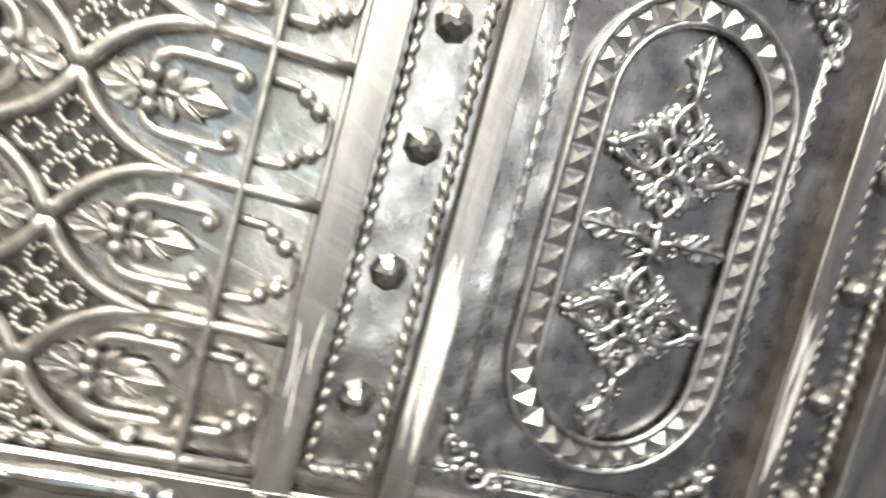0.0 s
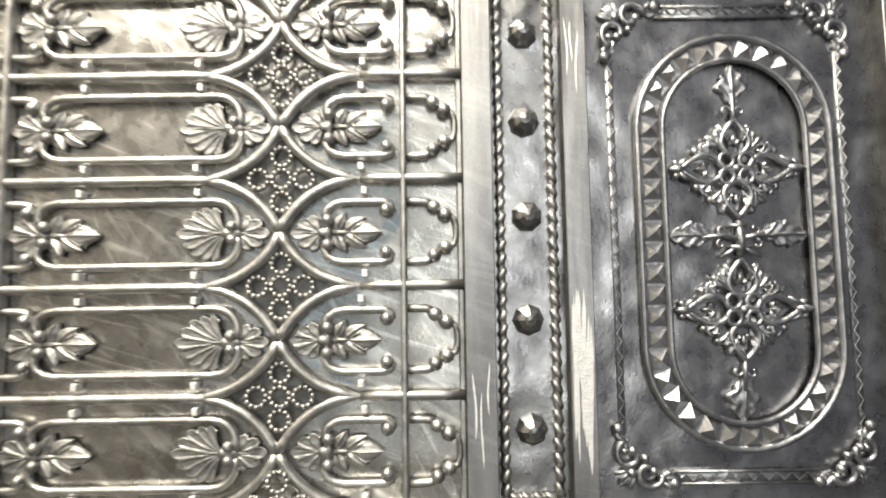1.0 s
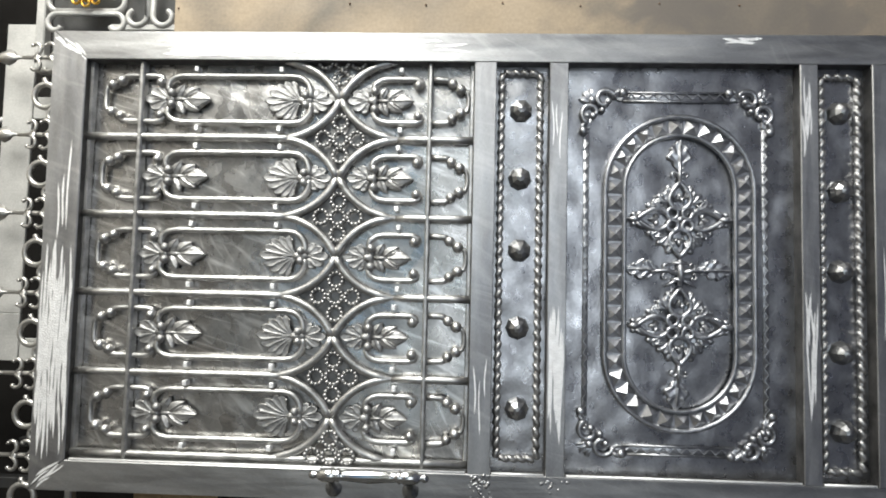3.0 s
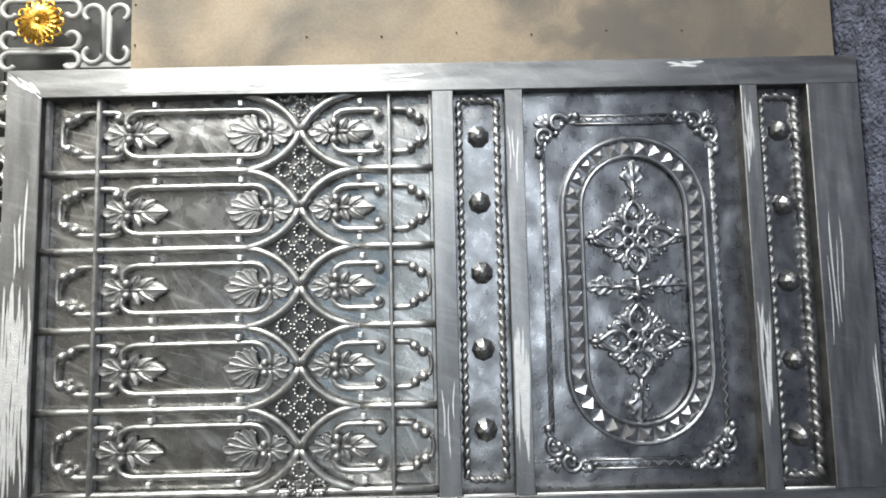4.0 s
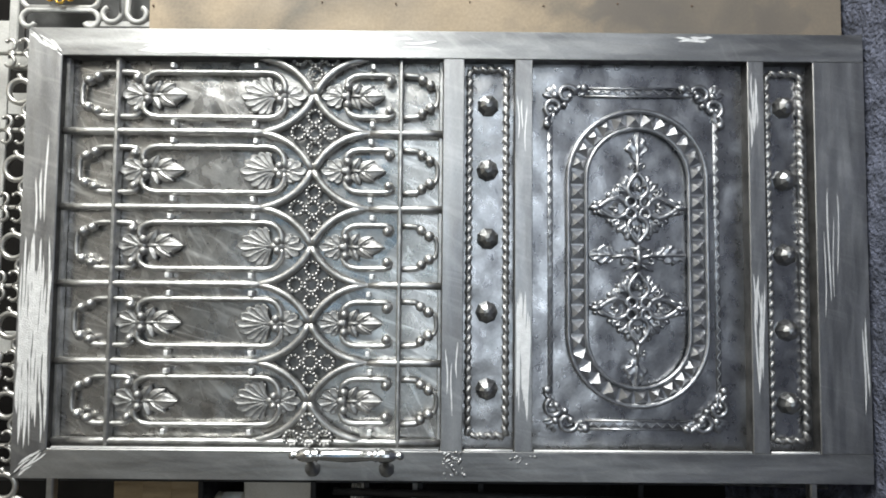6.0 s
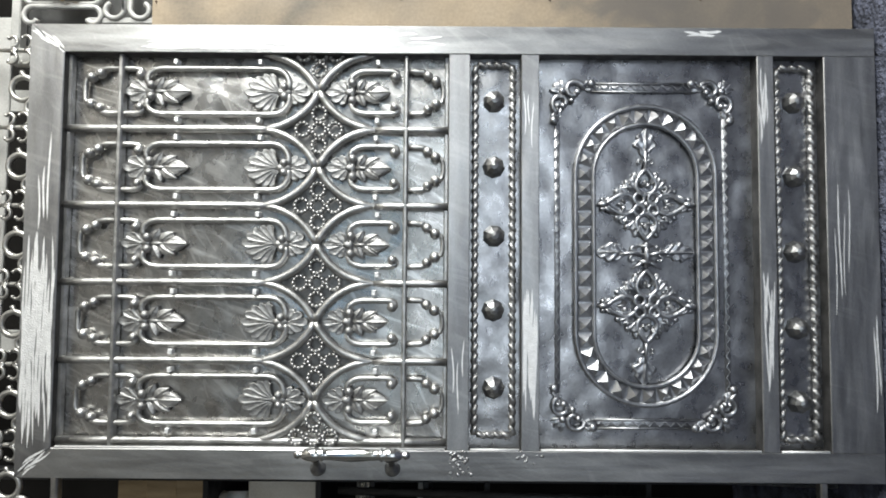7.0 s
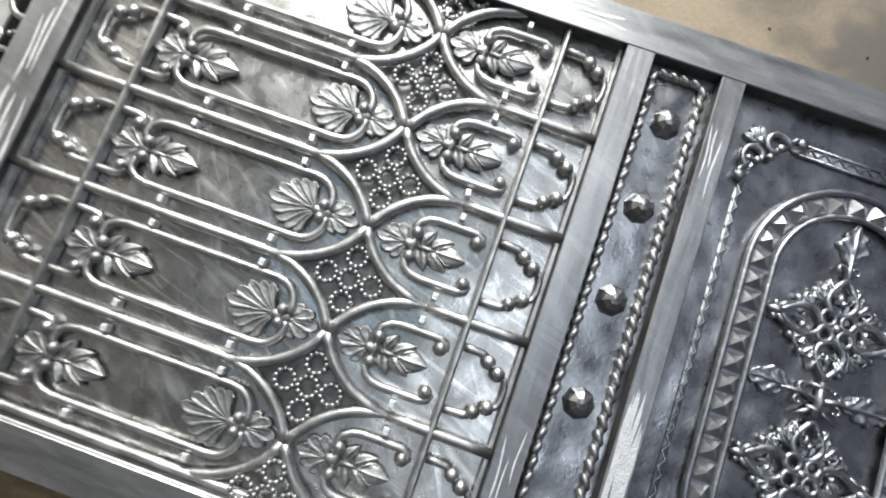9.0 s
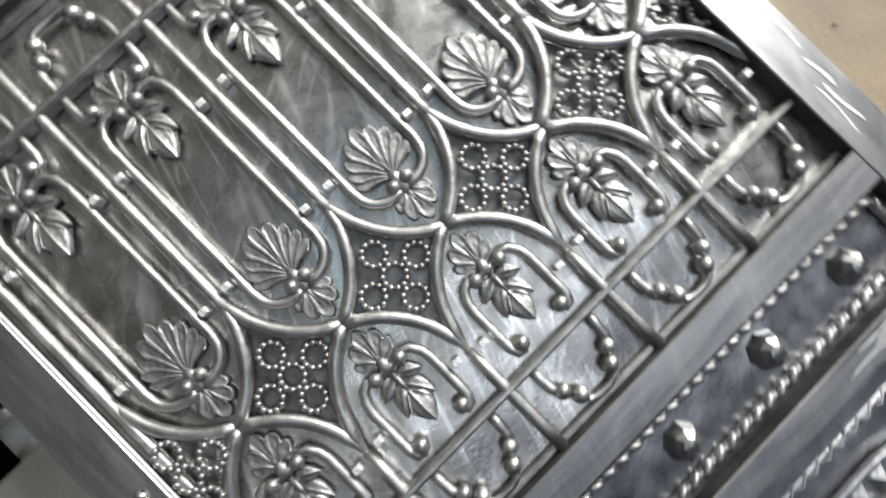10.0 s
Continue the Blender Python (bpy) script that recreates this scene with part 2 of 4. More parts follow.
def ball(s, c, r, scale=(1, 1, 1), turn=0.0, rings=6, segs=10):
    cs, sn = math.cos(turn), math.sin(turn)

    def at(x, y, z):
        x, y, z = x * scale[0] * r, y * scale[1] * r, z * scale[2] * r
        return (c[0] + cs * x - sn * y, c[1] + sn * x + cs * y, c[2] + z)
    pts = [at(0, 0, 1)]
    for i in range(1, rings):
        g = math.pi * i / rings
        for k in range(segs):
            a = 2 * math.pi * k / segs
            pts.append(at(math.sin(g) * math.cos(a), math.sin(g) * math.sin(a), math.cos(g)))
    pts.append(at(0, 0, -1))
    faces = [(0, 1 + k, 1 + (k + 1) % segs) for k in range(segs)]
    for i in range(rings - 2):
        for k in range(segs):
            a, b = 1 + i * segs + k, 1 + i * segs + (k + 1) % segs
            faces.append((a, a + segs, b + segs, b))
    last = len(pts) - 1
    faces += [(last, last - segs + (k + 1) % segs, last - segs + k) for k in range(segs)]
    return s.add(pts, faces)


def petal(s, base, angle, length, width, w0, height, rim=0.5, point=0.75):
    """A cupped lobe with a raised rim that lies in the u, v plane, from base outwards at an angle in degrees."""
    ca, sa = math.cos(radians(angle)), math.sin(radians(angle))
    nu, prof = 9, ((-1.0, 0.0), (-0.9, 0.75), (-0.7, 1.0), (-0.3, 1 - rim), (0.0, 1 - rim * 0.75), (0.3, 1 - rim), (0.7, 1.0), (0.9, 0.75), (1.0, 0.0))
    m = len(prof)
    pts, faces = [], []
    for i in range(nu):
        t = i / (nu - 1)
        half = width / 2 * (0.12 + 0.88 * math.sin(math.pi * min(t ** point, 1.0))) if t < 1 else width * 0.02
        if t > 0.6:
            half = max(half, width / 2 * math.sqrt(max(0.0, 1 - ((t - 0.6) / 0.4) ** 2)) * 0.9)
        lift = 0.45 + 0.55 * math.sin(math.pi * (0.15 + 0.75 * t))
        for a, h in prof:
            x, y = length * t, a * half
            pts.append((base[0] + ca * x - sa * y, base[1] + sa * x + ca * y, w0 + height * h * lift))
    for i in range(nu - 1):
        for k in range(m - 1):
            a = i * m + k
            faces.append((a, a + 1, a + m + 1, a + m))
    return s.add(pts, faces)


def leaflet(s, base, angle, length, width, w0, height, curl=0.0):
    """A pointed leaf of two flat halves that meet in a crisp ridge."""
    ca, sa = math.cos(radians(angle)), math.sin(radians(angle))
    nu, prof = 9, ((0.0, 1.0), (0.06, 0.92), (0.5, 0.83), (0.86, 0.78), (1.0, 0.0))
    for g in (-1, 1):
        pts, faces = [], []
        for i in range(nu):
            t = i / (nu - 1)
            half = width / 2 * max(0.02, math.sin(math.pi * t ** 0.8) ** 0.8 if t < 1 else 0.0)
            lift = 0.5 + 0.5 * math.sin(math.pi * (0.1 + 0.7 * t))
            for a, h in prof:
                x, y = length * t, g * a * half + curl * length * t * t
                pts.append((base[0] + ca * x - sa * y, base[1] + sa * x + ca * y, w0 + height * h * lift))
        m = len(prof)
        for i in range(nu - 1):
            for k in range(m - 1):
                a = i * m + k
                f = (a, a + 1, a + m + 1, a + m)
                faces.append(f if g < 0 else f[::-1])
        s.add(pts, faces)
    return s


def lobed_leaf(s, base, angle, length, width, w0, height, lobes=4, notch=0.35, bend=0.0, wide=0.45):
    """A relief leaf with a notched outline, a raised midrib and veins that run out into the lobes."""
    ca, sa = math.cos(radians(angle)), math.sin(radians(angle))
    n, es = 7 * lobes + 1, (-1.0, -0.93, -0.75, -0.5, -0.25, -0.07, 0.0, 0.07, 0.25, 0.5, 0.75, 0.93, 1.0)
    m = len(es)
    pts, faces = [], []
    for i in range(n):
        t = i / (n - 1)
        body = (t / wide) ** 0.7 if t < wide else max(0.0, 1 - ((t - wide) / (1 - wide)) ** 1.6)
        saw = (t * lobes) % 1.0
        body *= 1 - notch * (saw ** 2.2 if t < 0.93 else 0.0)
        half = max(width / 2 * body, width * 0.03)
        for e in es:
            a = abs(e)
            vein = 0.5 + 0.5 * math.cos(2 * math.pi * (t * lobes - 0.9 * a - 0.25))
            h = 0.0 if a == 1 else 0.62 + 0.2 * vein * min(1, 3 * a) + 0.38 * max(0.0, 1 - a / 0.12) + 0.1 * a
            h *= 0.55 + 0.45 * math.sin(math.pi * (0.12 + 0.8 * t))
            x, y = length * (t + 0.1 * a * (1 - t)), e * half + bend * length * t * t
            pts.append((base[0] + ca * x - sa * y, base[1] + sa * x + ca * y, w0 + height * h))
    for i in range(n - 1):
        for k in range(m - 1):
            a = i * m + k
            faces.append((a, a + 1, a + m + 1, a + m))
    return s.add(pts, faces)


def lathe(s, base, axis, profile, segs=14):
    """A turned piece: profile of (distance along the axis, radius)."""
    ax = Vector(axis).normalized()
    side = ax.orthogonal().normalized()
    up = ax.cross(side)
    pts, faces = [], []
    for d, r in profile:
        for k in range(segs):
            g = 2 * math.pi * k / segs
            pts.append(Vector(base) + ax * d + max(r, 1e-4) * (math.cos(g) * side + math.sin(g) * up))
    for i in range(len(profile) - 1):
        for k in range(segs):
            m = (k + 1) % segs
            faces.append((i * segs + k, i * segs + m, (i + 1) * segs + m, (i + 1) * segs + k))
    faces.append(tuple(range(segs)))
    faces.append(tuple((len(profile) - 1) * segs + k for k in range(segs)))
    return s.add(pts, faces)


def arc(cu, cv, r, a0, a1, n, w):
    return [(cu + r * math.cos(radians(a0 + (a1 - a0) * i / n)), cv + r * math.sin(radians(a0 + (a1 - a0) * i / n)), w) for i in range(n + 1)]


def spiral(cu, cv, r0, r1, a0, a1, n, w):
    out = []
    for i in range(n + 1):
        f = i / n
        g, r = radians(a0 + (a1 - a0) * f), r0 + (r1 - r0) * f
        out.append((cu + r * math.cos(g), cv + r * math.sin(g), w))
    return out


def flip(path):
    return [(u, -v, w) for u, v, w in path]


def part(name, shape, mat, parent, label="", at=(0, 0, 0), smooth=True, turn=0.0):
    """Links a shape, or a mesh made before, as one mesh object under a thing or a part."""
    me = shape if isinstance(shape, bpy.types.Mesh) else shape.mesh(name, mat, smooth)
    ob = new(name, me)
    ob.parent = parent
    ob.matrix_basis = pose(*at, 0, 0, turn)
    if label:
        tagged(ob, label)
    return ob


def root(name, label, category, m, group=""):
    ob = new(name)
    ob.empty_display_size = 0.05
    ob.matrix_world = m
    return tagged(ob, label, category, group)


def structure(name, shape, mat, label, smooth=False):
    return tagged(new(name, shape.mesh(name, mat, smooth)), label, name.split("_")[0], kind="structure")


# Upright things are drawn lying: u runs down, v to the right, w out towards the viewer.
FACE = Matrix(((0, 1, 0, 0), (0, 0, -1, 0), (-1, 0, 0, 0), (0, 0, 0, 1)))

# ---- setting ----
# side walls, front wall and roof are unseen additions that shape the light
X0, X1, Y0, Y1, TOP = -2.3, 3.0, -4.6, 0.8, 3.4

g = Shape()
N, SIZE = 220, 10.0
rng = random.Random(4)
for i in range(N + 1):
    for k in range(N + 1):
        a, b = 2 * i / N - 1, 2 * k / N - 1
        x, y = SIZE * (0.25 * a + 0.75 * a ** 3), SIZE * (0.25 * b + 0.75 * b ** 3)
        h = 0.008 * noise.noise((x * 5, y * 5, 0)) + 0.006 * noise.noise((x * 17, y * 17, 3)) + 0.004 * noise.noise((x * 41, y * 41, 7))
        g.v.append((x, y, -0.008 + h))
for i in range(N):
    for k in range(N):
        a = i * (N + 1) + k
        g.f.append((a, a + N + 1, a + N + 2, a + 1))
structure("ground", g, M_GROUND, "dark bluish packed soil floor with gravelly lumps", True)

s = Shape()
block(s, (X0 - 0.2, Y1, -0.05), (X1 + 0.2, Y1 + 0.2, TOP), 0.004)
structure("wall_back", s, M_WALL, "near-black plastered backdrop wall behind the stored gates")
# unseen wall, kept dark so the bars' undersides reflect dark
s = Shape()
block(s, (X0 - 0.2, Y0 - 0.2, -0.05), (X0, Y1, TOP), 0.004)
structure("wall_left", s, M_GREY, "unseen dark cement wall added for the bars to reflect")
s = Shape()
block(s, (X1, Y0, 2.95), (X1 + 0.2, Y1, TOP), 0.004)
block(s, (X1, 0.35, -0.05), (X1 + 0.2, Y1, 2.95), 0.004)
block(s, (X1, Y0, -0.05), (X1 + 0.2, Y0 + 0.4, 2.95), 0.004)
# sill raised out of view to leave the door's foot darker
block(s, (X1, Y0 + 0.4, -0.05), (X1 + 0.2, 0.35, 1.4), 0.004)
structure("wall_right", s, M_PALE, "unseen pale wall with an assumed open side above a raised sill")
s = Shape()
block(s, (X0, Y0 - 0.2, 2.7), (X1 + 0.2, Y0, TOP), 0.004)
block(s, (X0, Y0 - 0.2, -0.05), (-1.1, Y0, 2.7), 0.004)
block(s, (2.1, Y0 - 0.2, -0.05), (X1 + 0.2, Y0, 2.7), 0.004)
structure("wall_front", s, M_PALE, "unseen pale wall with an assumed wide doorway")
# unseen roof, kept pale to brighten what the upper door reflects
s = Shape()
n = 240
for i in range(n + 1):
    x = X0 - 0.3 + (X1 - X0 + 0.6) * i / n
    for y in (Y0 - 0.3, Y1 + 0.3):
        for dz in (0.0, 0.004):
            s.v.append((x, y, TOP + 0.02 + 0.018 * math.sin(i * 1.31) + dz))
for i in range(n):
    a = 4 * i
    s.f += [(a, a + 2, a + 6, a + 4), (a + 1, a + 5, a + 7, a + 3)]
structure("ceiling", s, M_ROOF, "unseen pale corrugated roof added as a reflector", True)

# ---- the door ----
door = root("door", "unpainted steel door with cast scroll lattice and embossed oval panel", "door", FACE)
UT, UB, VL, VR = -2.1, 0.0, -0.567, 0.548
IL, IR = -0.495, 0.477
DEEP = -0.056
SINK = -0.009  # how far the panels lie below their drawn height


def prism(s, outline, w0, w1, ch=0.0018):
    """A flat polygon of (u, v) points, raised from w0 to w1, with a chamfer round its face."""
    n = len(outline)
    c = Vector((sum(p[0] for p in outline) / n, sum(p[1] for p in outline) / n))
    pts = [(*p, w0) for p in outline] + [(*p, w1 - ch) for p in outline]
    for i in range(n):
        p = Vector(outline[i])
        a, b = Vector(outline[i - 1]) - p, Vector(outline[(i + 1) % n]) - p
        d = a.normalized() + b.normalized()
        d = d.normalized() * ch * 1.3 if d.length > 1e-6 else (c - p).normalized() * ch
        if d.dot(c - p) < 0:
            d = -d
        pts.append((p.x + d.x, p.y + d.y, w1))
    faces = [tuple(range(n)), tuple(range(2 * n, 3 * n))]
    for j in (0, n):
        faces += [(j + i, j + (i + 1) % n, j + n + (i + 1) % n, j + n + i) for i in range(n)]
    return s.add(pts, faces)


U_LAT, U_A, U_B, U_C, U_D, U_E, U_F, U_G = -2.014, -1.057, -1.004, -0.877, -0.833, -0.293, -0.252, -0.128
prism_parts = (
    ("right_stile", M_STILE, [(UT, VR), (UB, VR), (UB, IR), (U_LAT, IR)]),
    ("left_stile", M_STILE, [(UT, VL), (UB, VL), (UB, IL), (U_LAT, IL)]),
    ("top_rail", M_RAIL, [(UT, VL + 0.0006), (UT, VR - 0.0006), (U_LAT, IR), (U_LAT, IL)]),
    ("bottom_rail", M_RAIL, [(U_G, IL), (U_G, IR), (UB, IR), (UB, IL)]),
    ("middle_rail", M_RAIL, [(U_A, IL), (U_A, IR), (U_B, IR), (U_B, IL)]),
    ("middle_rail", M_RAIL, [(U_C, IL), (U_C, IR), (U_D, IR), (U_D, IL)]),
    ("middle_rail", M_RAIL, [(U_E, IL), (U_E, IR), (U_F, IR), (U_F, IL)]),
)
rails = []
for name, mat, outline in prism_parts:
    s = Shape()
    prism(s, outline, DEEP, 0.0)
    rails.append(part(name, s, mat, door, smooth=False))
right_stile, left_stile, top_rail, bottom_rail, rail_a, rail_b, rail_c = rails
# only the faces of the bars are ground; shade is painted on their flanks
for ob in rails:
    ob.data.materials.append(M_FLANK)
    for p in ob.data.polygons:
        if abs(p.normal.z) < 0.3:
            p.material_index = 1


def sheet(name, u0, u1, w, amp, cell, mat, label, seed):
    """A thin steel sheet with slight dents, closed at the back."""
    s = Shape()
    nu, nv = int((u1 - u0) / cell), int((IR - IL) / cell)
    for i in range(nu + 1):
        for k in range(nv + 1):
            u, v = u0 + (u1 - u0) * i / nu, IL + (IR - IL) * k / nv
            h = noise.noise((u * 9, v * 9, seed)) + 0.6 * noise.noise((u * 24, v * 24, seed + 5))
            s.v.append((u, v, w + amp * h))
    for i in range(nu):
        for k in range(nv):
            a = i * (nv + 1) + k
            s.f.append((a, a + 1, a + nv + 2, a + nv + 1))
    k = len(s.v)
    s.v += [(u0, IL, w - 0.006), (u1, IL, w - 0.006), (u1, IR, w - 0.006), (u0, IR, w - 0.006)]
    s.f.append((k, k + 1, k + 2, k + 3))
    ob = part(name, s, mat, door, label)
    grow = 1 - SINK / 1.48
    ob.matrix_basis = Matrix.Translation((1.06 * (grow - 1), 0.07 * (grow - 1), SINK)) @ Matrix.Diagonal((grow, grow, 1, 1))
    return ob


lattice_sheet = sheet("lattice_backing", U_LAT, U_A, -0.031, 0.0011, 0.02, M_SHEET, "polished backing sheet with swirling grinder marks", 1)
stud_sheet_a = sheet("stud_panel", U_B, U_C, -0.026, 0.0021, 0.008, M_HAMMER, "hammered steel strip panel with studs", 9)
oval_sheet = sheet("oval_panel", U_D, U_E, -0.026, 0.0013, 0.01, M_HAMMER, "embossed steel panel with an oval medallion", 17)
stud_sheet_b = sheet("stud_panel", U_F, U_G, -0.026, 0.0021, 0.008, M_HAMMER, "hammered steel strip panel with studs", 25)

# narrow stop beads inside the lattice opening
for a, b in (((U_LAT, IL + 0.001, -0.03), (U_LAT + 0.014, IR - 0.001, -0.011)), ((U_LAT + 0.0145, IL, -0.03), (U_A - 0.0005, IL + 0.009, -0.012)), ((U_A - 0.01, IL + 0.0095, -0.03), (U_A, IR - 0.001, -0.016))):
    s = Shape()
    block(s, a, b, 0.0018)
    part("stop_bead", s, M_BAR, lattice_sheet, smooth=False)

# lattice: cross bars, long bars, arches
ROWV = [0.3835 - 0.191 * i for i in range(5)]
BARV = [0.288 - 0.191 * i for i in range(4)]
WB, WS = -0.0135, -0.0165
UC = -1.382

for u, wd in ((-1.875, 0.0135), (-1.163, 0.0115)):
    s = Shape()
    block(s, (u - wd / 2, IL + 0.001, -0.03), (u + wd / 2, IR - 0.001, -0.0035), 0.0035)
    part("flat_cross_bar", s, M_BAR, lattice_sheet, smooth=False)

s = Shape()
tube(s, [(U_LAT + 0.001 + 0.535 * i / 8, 0, WB) for i in range(9)], [0.0095] * 8 + [0.007], 10)
long_bar = s.mesh("long_bar", M_BAR)
s = Shape()
tube(s, [(-1.24 + (1.24 - 1.058) * i / 4, 0, WB) for i in range(5)], [0.007] + [0.0095] * 4, 10)
short_bar = s.mesh("short_bar", M_BAR)
for v in BARV:
    part("long_bar", long_bar, None, lattice_sheet, at=(0, v, 0))
    part("short_bar", short_bar, None, lattice_sheet, at=(0, v, 0))
s = Shape()
tube(s, [(U_LAT + 0.001 + (2.013 - 1.058) * i / 8, -0.4785, WB) for i in range(9)], 0.0095, 10)
part("edge_bar", s, M_BAR, lattice_sheet)


def arch(sign):
    """The pointed end of a cell: two bows that meet in a tip at the crossing."""
    d0, h = 0.15, 0.0955
    R = (d0 * d0 + h * h) / (2 * h)
    path = []
    n = 16
    for i in range(n + 1):
        d = d0 * (1 - i / n)
        path.append((UC + sign * d, h - R + math.sqrt(R * R - (d0 - d) ** 2), WB + 0.002 * (i / n)))
    s = Shape()
    rad = [0.003 + 0.0068 * min(1.0, i / 4) for i in range(n + 1)]
    tube(s, path, rad, 10)
    tube(s, flip(path), rad, 10)
    return s.mesh("arch", M_BAR)


arches = (arch(-1), arch(1))

# scrolls of a row
def scroll_long():
    s = Shape()
    top = [(-1.802, 0.016, WS), (-1.811, 0.024, WS), (-1.813, 0.034, WS), (-1.807, 0.046, WS), (-1.793, 0.055, WS)]
    top += [(-1.775 + 0.275 * i / 8, 0.058, WS) for i in range(9)]
    top += arc(-1.497, 0.017, 0.041, 82, -8, 8, WS)[1:] + [(-1.462, 0.009, WS)]
    for p in (top, flip(top)):
        tube(s, p, [0.0045] + [0.0078] * (len(p) - 2) + [0.005], 10)
    return s.mesh("long_scroll", M_BAR)


def scroll_short():
    s = Shape()
    top = [(-1.297, 0.02, WS), (-1.303, 0.03, WS), (-1.298, 0.042, WS), (-1.284, 0.051, WS)]
    top += [(-1.268 + 0.07 * i / 4, 0.054, WS) for i in range(5)] + [(-1.186, 0.049, WS), (-1.184, 0.041, WS), (-1.190, 0.036, WS)]
    for p in (top, flip(top)):
        tube(s, p, [0.0045] + [0.0075] * (len(p) - 2) + [0.005], 10)
        ball(s, (-1.193, p[-1][1] * 1.06, WS + 0.002), 0.0125)
    return s.mesh("short_scroll", M_BAR)


def bracket_left():
    s = Shape()
    top = [(-1.828, 0.038, WS), (-1.822, 0.046, WS), (-1.828, 0.054, WS), (-1.842, 0.057, WS), (-1.87, 0.057, WS), (-1.905, 0.057, WS), (-1.926, 0.055, WS), (-1.933, 0.047, WS)]
    for p in (top, flip(top)):
        g = 1 if p is top else -1
        tube(s, p, [0.0045] + [0.0073] * (len(p) - 2) + [0.005], 10)
        ball(s, (-1.829, 0.041 * g, WS + 0.002), 0.0118)
        ball(s, (-1.929, 0.044 * g, WS + 0.002), 0.0128)
        ball(s, (-1.951, 0.034 * g, WS + 0.002), 0.0138)
    tube(s, [(-1.951, 0.035, WS), (-1.963, 0.031, WS), (-1.968, 0.02, WS), (-1.968, -0.02, WS), (-1.963, -0.031, WS), (-1.951, -0.035, WS)], 0.0066, 10)
    return s.mesh("ball_bracket", M_BAR)


def bracket_right():
    s = Shape()
    top = [(-1.156, 0.054, WS), (-1.14, 0.054, WS), (-1.122, 0.053, WS), (-1.113, 0.049, WS)]
    for p in (top, flip(top)):
        g = 1 if p is top else -1
        tube(s, p, 0.0073, 10)
        ball(s, (-1.108, 0.043 * g, WS + 0.002), 0.0125)
        ball(s, (-1.088, 0.029 * g, WS + 0.002), 0.0135)
    tube(s, [(-1.088, 0.029, WS), (-1.073, 0.024, WS), (-1.069, 0.01, WS), (-1.069, -0.01, WS), (-1.073, -0.024, WS), (-1.088, -0.029, WS)], 0.0055, 8)
    return s.mesh("ball_bracket", M_BAR)


def palmette(s, base, out, fingers, length, w=-0.0265, h=0.0125, spread=70):
    """A fan of shallow fingers parted by thin ridges, with a scalloped edge; the middle finger is the longest."""
    ca, sa = math.cos(radians(out)), math.sin(radians(out))
    per, rads = 6, (0.06, 0.2, 0.36, 0.52, 0.68, 0.82, 0.93, 0.985, 1.0)
    n, m = fingers * per, len(rads)
    pts, faces = [], []
    for i in range(n + 1):
        pos = i / n * 2 - 1
        f = (i % per) / per
        rim = 1.0 if i % per == 0 else 0.0
        reach = length * (1 - 0.48 * abs(pos) ** 1.05) * (0.8 + 0.2 * math.sin(math.pi * f) ** 0.6 if not rim else 0.8)
        for r in rads:
            a = radians(spread * pos * (0.72 + 0.28 * r))
            x, y = r * reach * math.cos(a) + 0.1 * length * (1 - r) * (1 - abs(pos)), r * reach * math.sin(a)
            up = 0.5 + 0.3 * math.sin(math.pi * min(1.0, 0.15 + 0.75 * r)) + 0.34 * rim * min(1.0, 2.5 * r)
            if r > 0.9:
                up = up + 0.16 if r < 0.99 else 0.0
            pts.append((base[0] + ca * x - sa * y, base[1] + sa * x + ca * y, w + h * up))
    for i in range(n):
        for k in range(m - 1):
            a = i * m + k
            faces.append((a, a + 1, a + m + 1, a + m))
    s.add(pts, faces)
    tube(s, [(base[0], base[1], w + h * 0.75), (base[0] + ca * 0.62 * length, base[1] + sa * 0.62 * length, w + h * 0.8)], [0.004, 0.0014], 6)
    ball(s, base, 0.011, (1.3, 0.9, 0.7), 0.0)


def acanthus(s, base, length, w=-0.0245, h=0.012):
    """The leafy half of a casting: two pairs of broad lobes and a keeled tip, on a low plate."""
    u = base[0]
    lobed_leaf(s, (u - 0.02 * length, 0, 0), 0, 0.98 * length, 0.66 * length, w - 0.003, h * 0.75, 3, 0.3)
    for f, a, ln, wd, up in ((0.06, 74, 0.43, 0.3, 0.0), (0.26, 46, 0.5, 0.32, 0.0015)):
        for g in (-1, 1):
            leaflet(s, (u + f * length, 0.03 * g * length, 0), a * g, ln * length, wd * length, w + up, h * 0.95, -0.22 * g)
    leaflet(s, (u + 0.36 * length, 0, 0), 0, 0.66 * length, 0.46 * length, w + 0.003, h)
    for g in (-1, 1):
        tube(s, [(u + 0.42 * length, 0.06 * g * length, w + h + 0.001), (u + 0.66 * length, 0.21 * g * length, w + h + 0.0005), (u + 0.99 * length, 0.0, w + h * 0.6)], 0.0015, 5)
    tube(s, [(u, 0, w + 0.007), (u + 0.46 * length, 0, w + 0.006)], [0.005, 0.003], 8)


def berry_pair(s, u, v, r=0.0115):
    for g in (-1, 1):
        ball(s, (u, g * v, -0.013), r, (1, 1, 1))


def leaf_a():
    s = Shape()
    palmette(s, (-1.806, 0, -0.018), 180, 5, 0.068)
    acanthus(s, (-1.797, 0, 0), 0.09)
    berry_pair(s, -1.802, 0.0145)
    return s.mesh("leaf_casting", M_LEAF)


def leaf_b():
    s = Shape()
    palmette(s, (-1.474, 0, -0.018), 180, 9, 0.098)
    palmette(s, (-1.461, 0, -0.018), 0, 5, 0.062)
    berry_pair(s, -1.467, 0.012, 0.0105)
    return s.mesh("leaf_casting", M_LEAF)


